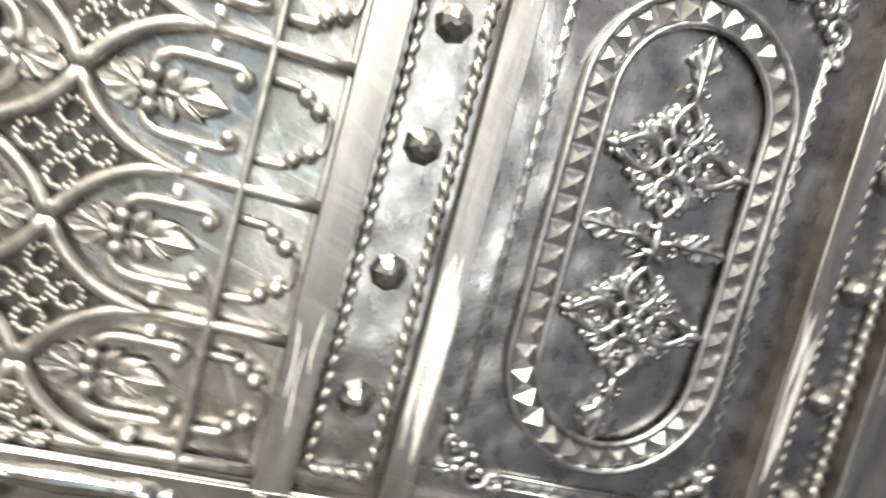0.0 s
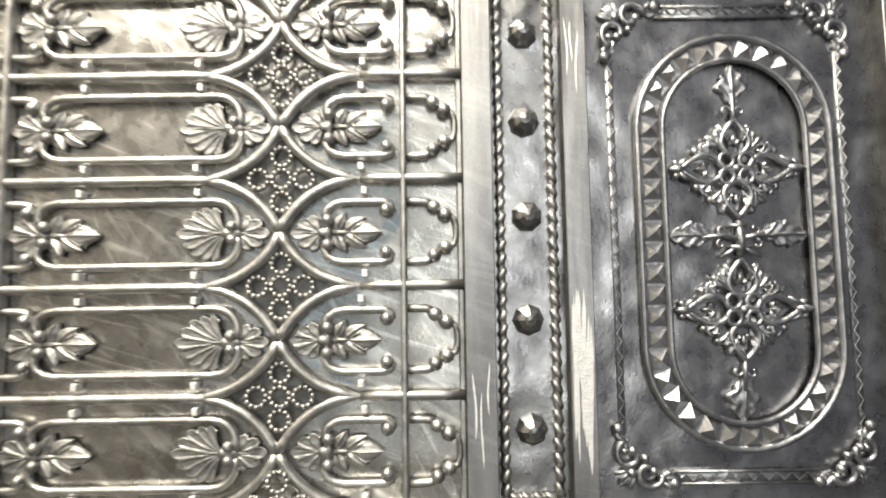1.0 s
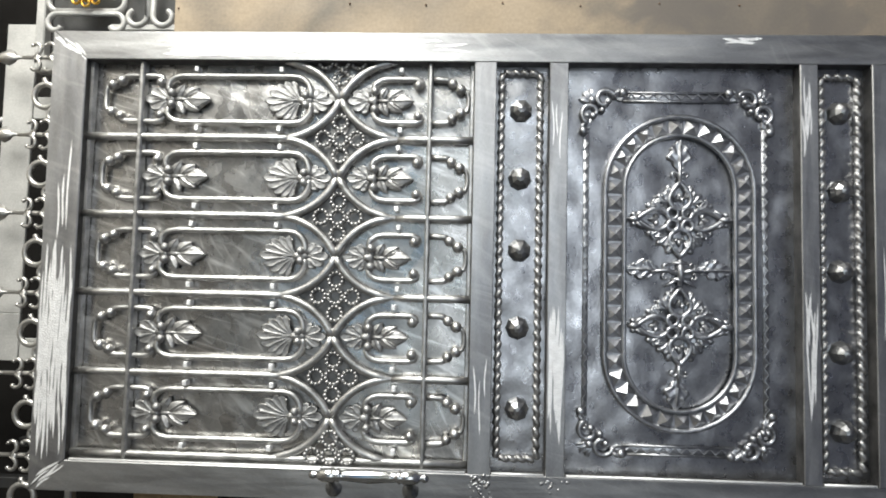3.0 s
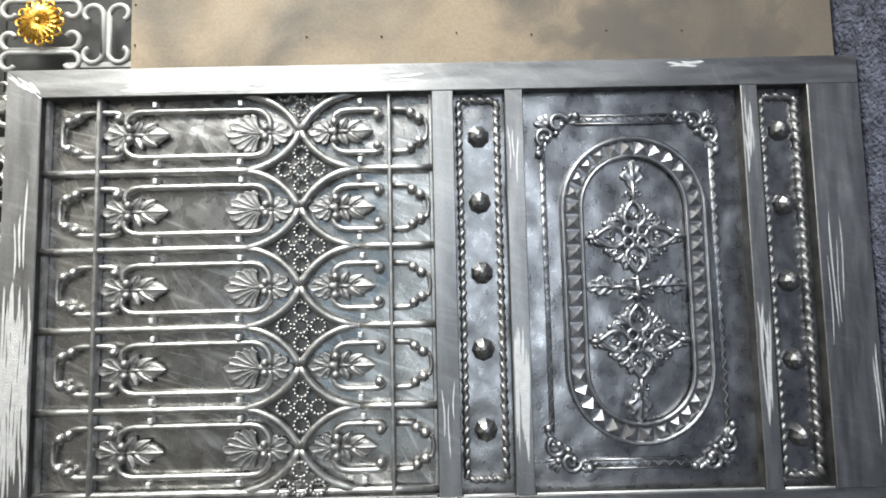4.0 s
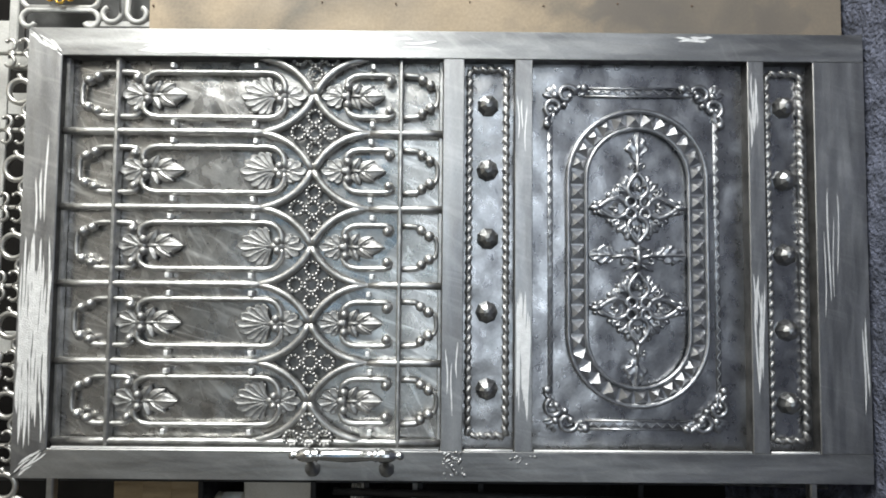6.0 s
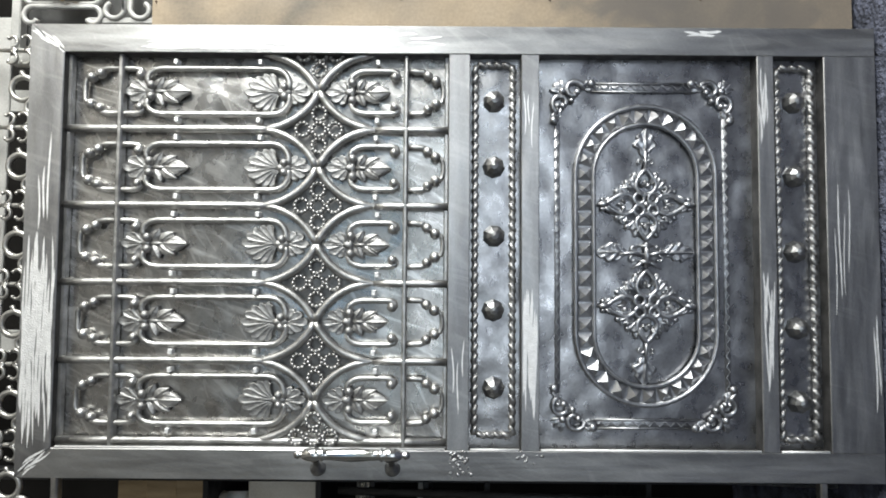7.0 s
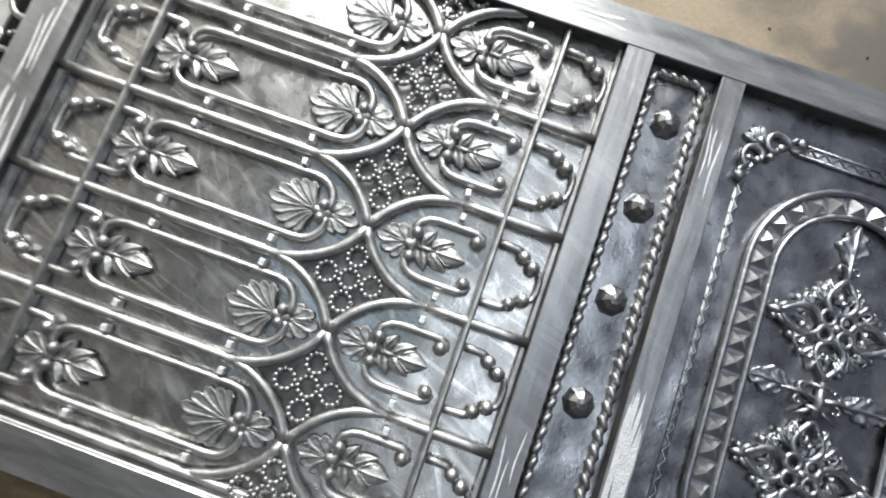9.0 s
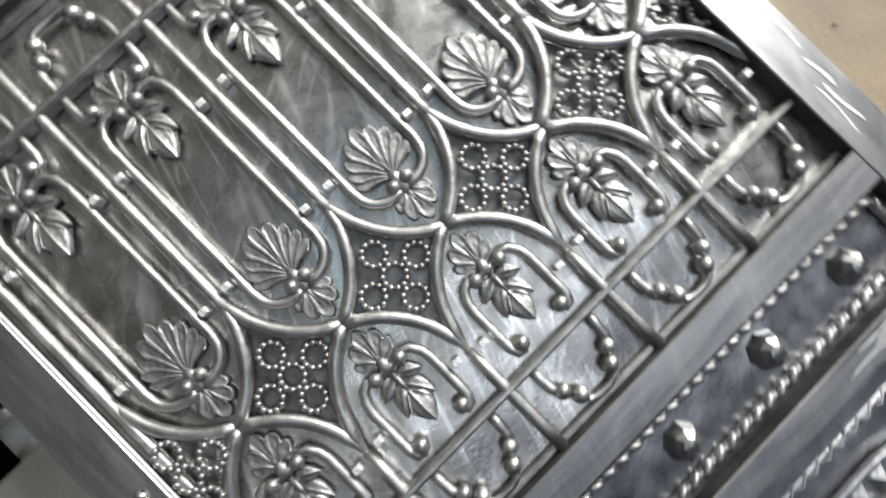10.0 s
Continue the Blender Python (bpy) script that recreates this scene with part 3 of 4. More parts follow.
def leaf_c():
    s = Shape()
    palmette(s, (-1.303, 0, -0.018), 180, 5, 0.064)
    acanthus(s, (-1.288, 0, 0), 0.085)
    berry_pair(s, -1.297, 0.022, 0.011)
    tube(s, [(-1.297, -0.02, -0.017), (-1.297, 0.02, -0.017)], 0.006, 8)
    return s.mesh("leaf_casting", M_LEAF)


row_meshes = (("long_scroll", scroll_long()), ("short_scroll", scroll_short()), ("ball_bracket", bracket_left()), ("ball_bracket", bracket_right()), ("leaf_casting", leaf_a()), ("leaf_casting", leaf_b()), ("leaf_casting", leaf_c()), ("arch", arches[0]), ("arch", arches[1]))
s = Shape()
block(s, (-0.005, -0.0062, -0.026), (0.005, 0.0062, -0.004), 0.001)
clip = s.mesh("spacer_block", M_BRIGHT, False)
rng = random.Random(11)
for v in ROWV:
    for name, me in row_meshes:
        part(name, me, None, lattice_sheet, at=(rng.uniform(-0.0015, 0.0015), v + rng.uniform(-0.001, 0.001), 0))
    for u in (-1.735, -1.528, -1.235):
        for g in (-1, 1):
            part("spacer_block", clip, None, lattice_sheet, at=(u + rng.uniform(-0.004, 0.004), v + g * 0.0735, rng.uniform(-0.001, 0.001)), turn=rng.uniform(-6, 6))

# darker diamond plates behind the beaded rings
s = Shape()
prism(s, [(-0.092, 0), (-0.045, 0.037), (0, 0.078), (0.045, 0.037), (0.092, 0), (0.045, -0.037), (0, -0.078), (-0.045, -0.037)], -0.03, -0.0275, 0.0004)
DIAMOND = s.mesh("ring_backing", M_DULL, False)
for v in BARV:
    part("ring_backing", DIAMOND, None, lattice_sheet, "dull dark steel backing", at=(UC, v, 0))

s = Shape()
tube(s, arc(0, 0, 0.0166, 0, 345, 15, -0.015), 0.0038, 6, True)
for i in range(11):
    a = 2 * math.pi * i / 11
    ball(s, (0.0168 * math.cos(a), 0.0168 * math.sin(a), -0.0125), 0.0056, (1, 1, 1), 0, 4, 6)
ring = s.mesh("beaded_ring", M_CAST)
for v in [0.479] + BARV + [-0.466]:
    for du, dv in ((0, 0), (-0.0405, 0), (0.0405, 0), (0, 0.0405), (0, -0.0405)):
        if IL + 0.005 < v + dv < IR + 0.01:
            part("beaded_ring", ring, None, lattice_sheet, at=(UC + 0.002 + du, v + dv, rng.uniform(-0.001, 0.001) + (0.012 if v < -0.46 else 0.0)), turn=rng.uniform(0, 25))


# rope mouldings and studs
def rope(length, r, pitch, lean):
    """A twisted moulding along v from 0 to length: a row of leaning lumps on a core."""
    s = Shape()
    tube(s, [(0, length * i / 6, -0.019) for i in range(7)], r * 0.72, 8)
    n = int(length / pitch)
    for i in range(n):
        ball(s, (0, (i + 0.5) * length / n, -0.0165), r, (0.78, 1.62, 0.95), radians(90 - lean) - math.pi / 2, 5, 8)
    return s


def stud():
    s = Shape()
    pts, faces = [], []
    prof = ((0.029, -0.027), (0.027, -0.016), (0.0205, -0.003), (0.010, 0.005))
    for r, w in prof:
        for k in range(8):
            a = 2 * math.pi * k / 8
            pts.append((r * math.cos(a), r * math.sin(a), w))
    for i in range(3):
        for k in range(8):
            m = (k + 1) % 8
            faces.append((i * 8 + k, i * 8 + m, i * 8 + 8 + m, i * 8 + 8 + k))
    pts.append((0, 0, 0.0075))
    faces += [(24 + k, 24 + (k + 1) % 8, 32) for k in range(8)]
    s.add(pts, faces)
    return s.mesh("faceted_stud", M_STUD, False)


STUD = stud()
for parent, ua, ub, um, vt, vb, studs in (
    (stud_sheet_a, -0.990, -0.897, -0.9435, 0.455, -0.461, (0.364, 0.199, 0.026, -0.158, -0.348)),
    (stud_sheet_b, -0.238, -0.153, -0.194, 0.451, -0.468, (0.366, 0.180, -0.008, -0.197, -0.377)),
):
    side = rope(vt - vb, 0.0096, 0.0245, 30).mesh("rope_moulding", M_CAST)
    side_b = rope(vt - vb, 0.0096, 0.0245, -30).mesh("rope_moulding", M_CAST)
    part("rope_moulding", side, None, parent, at=(ua, vb, 0))
    part("rope_moulding", side_b, None, parent, at=(ub, vb, 0))
    end = rope(ub - ua - 0.012, 0.0092, 0.0185, 30).mesh("rope_moulding", M_CAST)
    for v in (vt, vb):
        part("rope_moulding", end, None, parent, at=(ub - 0.006, v, 0), turn=90)
    for v in studs:
        part("faceted_stud", STUD, None, parent, "faceted domed steel stud", at=(um + rng.uniform(-0.001, 0.001), v, 0), smooth=False, turn=rng.uniform(0, 45))

# the oval medallion
OU, OV, STRAIGHT = -0.5685, -0.0175, 0.195


def stadium(r, n, w):
    """Points round a stadium of that radius with the long axis along v."""
    path = arc(OU, OV + STRAIGHT, r, 0, 180, n, w) + [(OU - r, OV + STRAIGHT * (1 - 2 * i / 6), w) for i in range(1, 6)]
    path += arc(OU, OV - STRAIGHT, r, 180, 360, n, w) + [(OU + r, OV - STRAIGHT * (1 - 2 * i / 6), w) for i in range(1, 6)]
    return path


for name, r, rad, w in (("oval_outer_rim", 0.1735, 0.0062, -0.013), ("oval_inner_rim", 0.1285, 0.0052, -0.011)):
    s = Shape()
    tube(s, stadium(r, 24, w), rad, 8, True, 1.2)
    part(name, s, M_PRESS, oval_sheet)
s = Shape()
inner, outer = stadium(0.1285, 24, -0.0165), stadium(0.1735, 24, -0.0165)
n = len(inner)
s.add(inner + outer, [(i, (i + 1) % n, n + (i + 1) % n, n + i) for i in range(n)])
s.add([(u, v, -0.027) for u, v, w in inner] + [(u, v, -0.027) for u, v, w in outer], [(i, (i + 1) % n, n + (i + 1) % n, n + i) for i in range(n)])
part("oval_band", s, M_PRESS, oval_sheet)

s = Shape()
pw, pl = 0.0188, 0.0178
s.add([(-pw, -pl, -0.0175), (pw, -pl, -0.0175), (pw, pl, -0.0175), (-pw, pl, -0.0175), (0, 0, -0.002)], [(0, 1, 4), (1, 2, 4), (2, 3, 4), (3, 0, 4), (0, 3, 2, 1)])
PYRAMID = s.mesh("pyramid_boss", M_PRESS, False)
mid, total, count = 0.151, 2 * math.pi * 0.151 + 4 * STRAIGHT, 46
for i in range(count):
    d = (i + 0.5) * total / count
    half = math.pi * mid
    if d < half:
        a = d / mid
        p = (OU + mid * math.cos(a), OV + STRAIGHT + mid * math.sin(a), math.degrees(a))
    elif d < half + 2 * STRAIGHT:
        p = (OU - mid, OV + STRAIGHT - (d - half), 180)
    elif d < 2 * half + 2 * STRAIGHT:
        a = math.pi + (d - half - 2 * STRAIGHT) / mid
        p = (OU + mid * math.cos(a), OV - STRAIGHT + mid * math.sin(a), math.degrees(a))
    else:
        p = (OU + mid, OV - STRAIGHT + (d - 2 * half - 2 * STRAIGHT), 0)
    part("pyramid_boss", PYRAMID, None, oval_sheet, at=(p[0], p[1], 0), smooth=False, turn=p[2])


def loop(s, cu, cv, out, length, width, w, r=0.0042):
    """A pointed teardrop of rod, from its centre outwards at an angle."""
    ca, sa = math.cos(radians(out)), math.sin(radians(out))
    path, half = [], []
    for i in range(11):
        t = i / 10
        half.append((length * t, width / 2 * math.sin(math.pi * t ** 0.8) ** 0.85 * (1.12 - 0.3 * t) if 0 < t < 1 else 0.0))
    for x, y in half + [(x, -y) for x, y in half[-2:0:-1]]:
        path.append((cu + ca * x - sa * y, cv + sa * x + ca * y, w))
    tube(s, path, r, 7, True)
    # a small trefoil inside the loop
    for d, e, a in ((0.34, 0, 0), (0.36, 0.02, 62), (0.36, -0.02, -62)):
        x, y = d * length, e * width
        leaflet(s, (cu + ca * x - sa * y, cv + sa * x + ca * y, 0), out + a, 0.3 * length if a == 0 else 0.2 * length, 0.013, w - 0.011, 0.011)


def rosette():
    """A stepped diamond of four ogee loops round four small rings, with leafy lobes between the loops."""
    s = Shape()
    w = -0.0125
    for out, ln, wd in ((0, 0.078, 0.05), (180, 0.078, 0.05), (90, 0.066, 0.05), (270, 0.066, 0.05)):
        a = radians(out)
        loop(s, 0.022 * math.cos(a), 0.022 * math.sin(a), out, ln, wd, w, 0.006)
    for du in (-1, 1):
        for dv in (-1, 1):
            tube(s, arc(0.0175 * du, 0.0145 * dv, 0.0128, 0, 330, 13, w + 0.0015), 0.0047, 7, True)
            # low plate that joins the lobes
            quad = [(0.012 * du, 0.012 * dv), (0.084 * du, 0.012 * dv), (0.068 * du, 0.034 * dv), (0.047 * du, 0.055 * dv), (0.026 * du, 0.074 * dv), (0.012 * du, 0.078 * dv)]
            prism(s, quad, -0.027, -0.0205, 0.0015)
            # two leafy lobes, each with a curled tip, step down the edge of the diamond
            for cu, cv, a0 in ((0.061, 0.030, 28), (0.040, 0.050, 48), (0.022, 0.068, 66)):
                ang = math.degrees(math.atan2(dv * math.sin(radians(a0)), du * math.cos(radians(a0))))
                lobed_leaf(s, (cu * 0.62 * du, cv * 0.68 * dv, 0), ang, 0.038, 0.03, -0.0235, 0.0185, 2, 0.35)
                ball(s, (cu * 1.16 * du, cv * 1.1 * dv, w - 0.004), 0.0072, (1.1, 1.1, 0.9), 0, 5, 8)
            hook = spiral(0.054 * du, 0.041 * dv, 0.015, 0.006, (200 if du > 0 else -20) * dv, (420 if du > 0 else -240) * dv, 12, w - 0.002)
            tube(s, hook, 0.0038, 6)
    ball(s, (0, 0, w + 0.001), 0.0085)
    for g in (-1, 1):
        # the knotted tips to either side
        tube(s, [(g * 0.092, 0, w), (g * 0.106, 0, w + 0.001), (g * 0.121, 0, w - 0.002)], [0.0068, 0.0085, 0.005], 8)
        for e in (-1, 1):
            tube(s, [(g * 0.078, e * 0.02, w), (g * 0.094, e * 0.014, w), (g * 0.103, e * 0.006, w)], [0.0045, 0.0055, 0.005], 7)
            ball(s, (g * 0.107, e * 0.0115, w - 0.003), 0.0072, (1, 1, 0.9), 0, 5, 8)
    return s.mesh("rosette", M_PRESS)


ROSETTE = rosette()
part("rosette", ROSETTE, None, oval_sheet, at=(-0.567, 0.106, 0))
part("rosette", ROSETTE, None, oval_sheet, at=(-0.567, -0.145, 0), turn=180)


def spray(length, width, lobes, bend):
    """A stalked leaf along +u with a notched, veined blade."""
    s = Shape()
    w = -0.025
    lobed_leaf(s, (0.24 * length, 0.0, 0), 0, 0.78 * length, width, w, 0.0165, lobes, 0.42, bend, 0.42)
    tube(s, [(0, 0, w + 0.011), (length * 0.2, -bend * 0.03, w + 0.012), (length * 0.5, bend * 0.05, w + 0.013)], [0.0058, 0.005, 0.003], 7)
    for g in (-1, 1):
        tube(s, spiral(0.2 * length, g * 0.013, 0.009, 0.004, -90 * g, 170 * g, 8, w + 0.011), 0.0032, 6)
    return s


LEAF = spray(0.118, 0.056, 4, -0.12).mesh("leaf_spray", M_PRESS)
LEAF_B = spray(0.118, 0.056, 4, 0.12).mesh("leaf_spray", M_PRESS)
part("leaf_spray", LEAF, None, oval_sheet, at=(-0.560, -0.020, 0), turn=8)
part("leaf_spray", LEAF_B, None, oval_sheet, at=(-0.575, -0.020, 0), turn=172)
FINIAL = spray(0.108, 0.062, 3, 0.0).mesh("leaf_finial", M_PRESS)
part("leaf_finial", FINIAL, None, oval_sheet, at=(-0.567, 0.190, 0), turn=90)
part("leaf_finial", FINIAL, None, oval_sheet, at=(-0.568, -0.232, 0), turn=266)
s = Shape()
w = -0.013
tube(s, [(-0.567, 0.012, w), (-0.566, -0.02, w + 0.002), (-0.567, -0.05, w)], [0.006, 0.008, 0.006], 8)
for v in (0.004, -0.034):
    tube(s, [(-0.585, v, w), (-0.567, v - 0.002, w + 0.002), (-0.549, v, w)], [0.003, 0.006, 0.003], 7)
for g in (-1, 1):
    tube(s, [(-0.567 + g * 0.004, -0.033, w), (-0.567 + g * 0.018, -0.043, w), (-0.567 + g * 0.036, -0.053, w)], [0.005, 0.0042, 0.002], 7)
part("stem_knot", s, M_PRESS, oval_sheet)


# embossed border of the oval panel
def border_strip(length, fine=False):
    """A low strip along v from 0 to length: leaning veins on a soft bed; the fine kind is a hatched bar between two beads."""
    s = Shape()
    half = 0.0085 if fine else 0.0065
    block(s, (-half, 0, -0.027), (half, length, -0.0205 if fine else -0.0232), 0.003)
    n = int(length / (0.0125 if fine else 0.0135))
    n += n % 2
    path = [((-1) ** i * half * 0.8, length * (i + 0.5) / n, -0.0195 if fine else -0.0226) for i in range(n)]
    tube(s, path, 0.0027 if fine else 0.0029, 6)
    if fine:
        for g in (-1, 1):
            tube(s, [(g * 0.0102, 0, -0.02), (g * 0.0102, length / 2, -0.02), (g * 0.0102, length, -0.02)], 0.0034, 6)
    for e, d in ((0, -1), (length, 1)):
        lobed_leaf(s, (0, e - d * 0.016, 0), 90 * d, 0.042, 0.027, -0.026, 0.0125, 2, 0.4, 0.0, 0.3)
        ball(s, (0, e + d * 0.02, -0.018), 0.0072)
    return s


side = border_strip(0.7).mesh("border_strip", M_PRESS)
for u in (-0.785, -0.365):
    part("border_strip", side, None, oval_sheet, at=(u, -0.366, 0))
end = border_strip(0.262, True).mesh("border_strip", M_PRESS)
for v in (0.401, -0.433):
    part("border_strip", end, None, oval_sheet, at=(-0.438, v, 0), turn=90)


def corner_scroll():
    """A corner of two C scrolls, drawn for the corner at -u, +v."""
    s = Shape()
    w = -0.015
    for sw in (False, True):
        p = [(0.096, 0.002, w), (0.084, 0.004, w), (0.074, -0.006, w)] + spiral(0.050, -0.018, 0.026, 0.009, 20, 330, 18, w)
        q = [(-v, -u, ww) for u, v, ww in p] if sw else p
        tube(s, q, [0.0035, 0.006, 0.006] + [0.0062] * (len(q) - 5) + [0.005, 0.004], 8)
        e = q[-1]
        ball(s, (e[0], e[1], w + 0.002), 0.0085)
        b = (0.094, 0.0, w) if not sw else (0.0, -0.094, w)
        ball(s, b, 0.009, (1.2, 1.2, 0.9))
    for a in (-80, -45, -10):
        petal(s, (0.022, -0.022, 0), 135 + (a + 45) * 0.9, 0.034, 0.016, -0.0255, 0.016, 0.4)
    ball(s, (0.02, -0.02, w), 0.01)
    ball(s, (0.044, -0.044, w), 0.008)
    return s.mesh("corner_scroll", M_PRESS)


CORNER = corner_scroll()
for u, v, turn in ((-0.794, 0.410, 0), (-0.356, 0.410, -90), (-0.356, -0.442, 180), (-0.794, -0.442, 90)):
    part("corner_scroll", CORNER, None, oval_sheet, at=(u, v, 0), turn=turn)

# the handle on the left stile
hv, hw, ha, hb = -0.490, 0.058, -1.412, -1.141
s = Shape()
L = hb - ha
prof = [(0, 0.002), (0.004, 0.0085), (0.012, 0.0105), (0.018, 0.006), (0.024, 0.0115), (0.034, 0.0155), (0.045, 0.0155), (0.055, 0.017), (0.062, 0.012), (0.066, 0.016), (0.072, 0.0115), (0.085, 0.0125), (L / 2, 0.016)]
prof += [(L - d, r) for d, r in reversed(prof[:-1])]
lathe(s, (ha, hv, hw), (1, 0, 0), prof)
handle = part("pull_handle", s, M_CHROME, door, "polished turned steel pull handle")
for u in (-1.366, -1.187):
    s = Shape()
    a, b = Vector((u, -0.538, 0.0)), Vector((u, hv, hw))
    d = (b - a).length
    lathe(s, a, b - a, [(-0.004, 0.019), (0.006, 0.019), (0.012, 0.012), (0.02, 0.008), (d * 0.6, 0.0085), (d * 0.8, 0.0125), (d, 0.0125)])
    part("handle_post", s, M_STUD, handle, "dark turned handle post")


# freshly ground strokes over the welds, a hair proud of the frame
def strokes(name, parent, u0, u1, v0, v1, n, along, seed, thick=0.009, lo=0.4, hi=0.95, at=(0, 0, 0), turn=0.0, slant=0.0):
    r = random.Random(seed)
    s = Shape()
    for i in range(n):
        f = (i + 0.5) / n
        if along == "u":
            ln = (u1 - u0) * r.uniform(lo, hi)
            a0 = r.uniform(u0, u1 - ln)
            c, wd = v0 + (v1 - v0) * f, thick * r.uniform(0.6, 1.3)
        else:
            ln = (v1 - v0) * r.uniform(lo, hi)
            a0 = r.uniform(v0, v1 - ln)
            c, wd = u0 + (u1 - u0) * f, thick * r.uniform(0.6, 1.3)
        w = 0.0004 + 0.00012 * (i % 4)
        slope = slant + r.uniform(-0.06, 0.06) * min(1, 0.05 / ln)
        pts, m = [], 14
        for k in range(m + 1):
            t = k / m
            half = wd / 2 * min(1.0, 6 * t, 6 * (1 - t)) * r.uniform(0.75, 1.1) + 0.0003
            bend = slope * ln * (t - 0.5) + 0.0024 * math.sin(4 * t + 1.7 * i)
            for g in (-1, 1):
                x, y = a0 + ln * t, c + bend + g * half
                pts.append((x, y, w) if along == "u" else (y, x, w))
        s.add(pts, [(2 * k, 2 * k + 1, 2 * k + 3, 2 * k + 2) for k in range(m)])
    return part(name, s, M_BRIGHT, parent, "freshly ground shiny strokes on the steel", at=at, smooth=False, turn=turn)


strokes("grinding_strokes", right_stile, -1.83, -1.46, 0.489, 0.537, 17, "u", 1, 0.0076, 0.45, 0.9, slant=0.035)
strokes("grinding_strokes", right_stile, -1.30, -1.06, 0.50, 0.535, 5, "u", 2, 0.004, 0.15, 0.4)
strokes("grinding_strokes", right_stile, -0.475, -0.375, 0.524, 0.54, 3, "u", 41, 0.0055, 0.5, 0.95, slant=-0.04)
strokes("grinding_strokes", top_rail, -2.094, -2.02, -0.50, 0.04, 36, "v", 3, 0.0062, 0.2, 0.62)
strokes("grinding_strokes", top_rail, -0.05, 0.05, -0.012, 0.012, 5, "u", 31, 0.006, 0.4, 0.8, (-2.057, 0.512, 0), -39)
strokes("grinding_strokes", top_rail, -0.05, 0.05, -0.012, 0.012, 5, "u", 32, 0.005, 0.4, 0.8, (-2.057, -0.531, 0), 39)
strokes("grinding_strokes", top_rail, -2.07, -2.035, 0.02, 0.28, 3, "v", 4, 0.005, 0.4, 0.9)
strokes("grinding_strokes", rail_b, -0.872, -0.842, -0.45, -0.10, 11, "v", 5, 0.0068, 0.35, 0.85)
strokes("grinding_strokes", rail_b, -0.874, -0.845, 0.20, 0.40, 3, "v", 6, 0.003, 0.3, 0.6)
strokes("grinding_strokes", rail_c, -0.289, -0.27, 0.24, 0.45, 5, "v", 7, 0.005, 0.3, 0.85)
strokes("grinding_strokes", rail_c, -0.287, -0.262, -0.36, -0.05, 7, "v", 8, 0.0055, 0.3, 0.75)
strokes("grinding_strokes", bottom_rail, -0.115, -0.07, -0.3, 0.28, 4, "v", 9, 0.003, 0.25, 0.5)
strokes("grinding_strokes", bottom_rail, -0.022, -0.006, -0.45, -0.12, 2, "v", 10, 0.004, 0.4, 0.8)
strokes("grinding_strokes", rail_a, -1.05, -1.012, -0.45, -0.2, 3, "v", 12, 0.003, 0.3, 0.6)

# weld spatter by the joints
s = Shape()
r = random.Random(21)
for i in range(46):
    u, v = -1.03 + r.gauss(0, 0.014), -0.515 + r.gauss(0, 0.022)
    if v < IL + 0.004:
        ball(s, (u, max(v, -0.56), 0.0), r.uniform(0.0016, 0.005), (1.3, 1, 0.5), r.uniform(0, 3), 4, 6)
for i in range(16):
    ball(s, (-0.86 + r.gauss(0, 0.02), -0.512 + r.gauss(0, 0.008), 0.0), r.uniform(0.0015, 0.004), (1.3, 1, 0.5), 0, 4, 6)
part("weld_spatter", s, M_WELD, left_stile, "rough weld spatter")
# left-edge fillet welds of the openings, light on their lip put into the colour
for parent, path in (
    (left_stile, [(U_LAT + 0.01, IL + 0.002, -0.003), (-1.5, IL + 0.002, -0.004), (U_A - 0.005, IL + 0.002, -0.003)]),
    (left_stile, [(U_D + 0.004, IL + 0.002, -0.003), (-0.55, IL + 0.002, -0.004), (U_E - 0.004, IL + 0.002, -0.003)]),
    (left_stile, [(U_B + 0.004, IL + 0.002, -0.003), (U_C - 0.004, IL + 0.002, -0.003)]),
    (left_stile, [(U_F + 0.004, IL + 0.002, -0.003), (U_G - 0.004, IL + 0.002, -0.003)]),
):
    s = Shape()
    tube(s, path, 0.003, 6)
    part("lit_fillet_weld", s, M_BRIGHT, parent)

# ---- the tan sheet leaning behind the door ----
tan = root("metal_sheet", "weathered tan painted sheet with a row of nails", "sheet", FACE @ pose(0, 0, -0.075))
s = Shape()
n = 30
for i in range(n + 1):
    for k in range(n + 1):
        u, v = -1.836 + 1.832 * i / n, 0.30 + 1.5 * k / n
        s.v.append((u, v, 0.0025 * noise.noise((u * 3, v * 3, 2)) + 0.0012 * noise.noise((u * 9, v * 9, 2))))
for i in range(n):
    for k in range(n):
        a = i * (n + 1) + k
        s.f.append((a, a + 1, a + n + 2, a + n + 1))
block(s, (-1.836, 0.30, -0.012), (-0.003, 1.80, -0.004), 0.001)
part("panel", s, M_TAN, tan)
s = Shape()
lathe(s, (0, 0, -0.004), (0, 0, 1), [(0, 0.0026), (0.0065, 0.0026), (0.0075, 0.0012)], 8)
NAIL = s.mesh("nail_head", M_STAIN)
for i in range(0, 11, 2):
    part("nail_head", NAIL, None, tan, at=(-1.38 + 0.099 * i + 0.01 * math.sin(3 * i), 0.654 + 0.004 * math.sin(5 * i), 0))
for v in (0.64, 0.75, 0.9, 1.1):
    part("nail_head", NAIL, None, tan, at=(-1.826, v, 0))


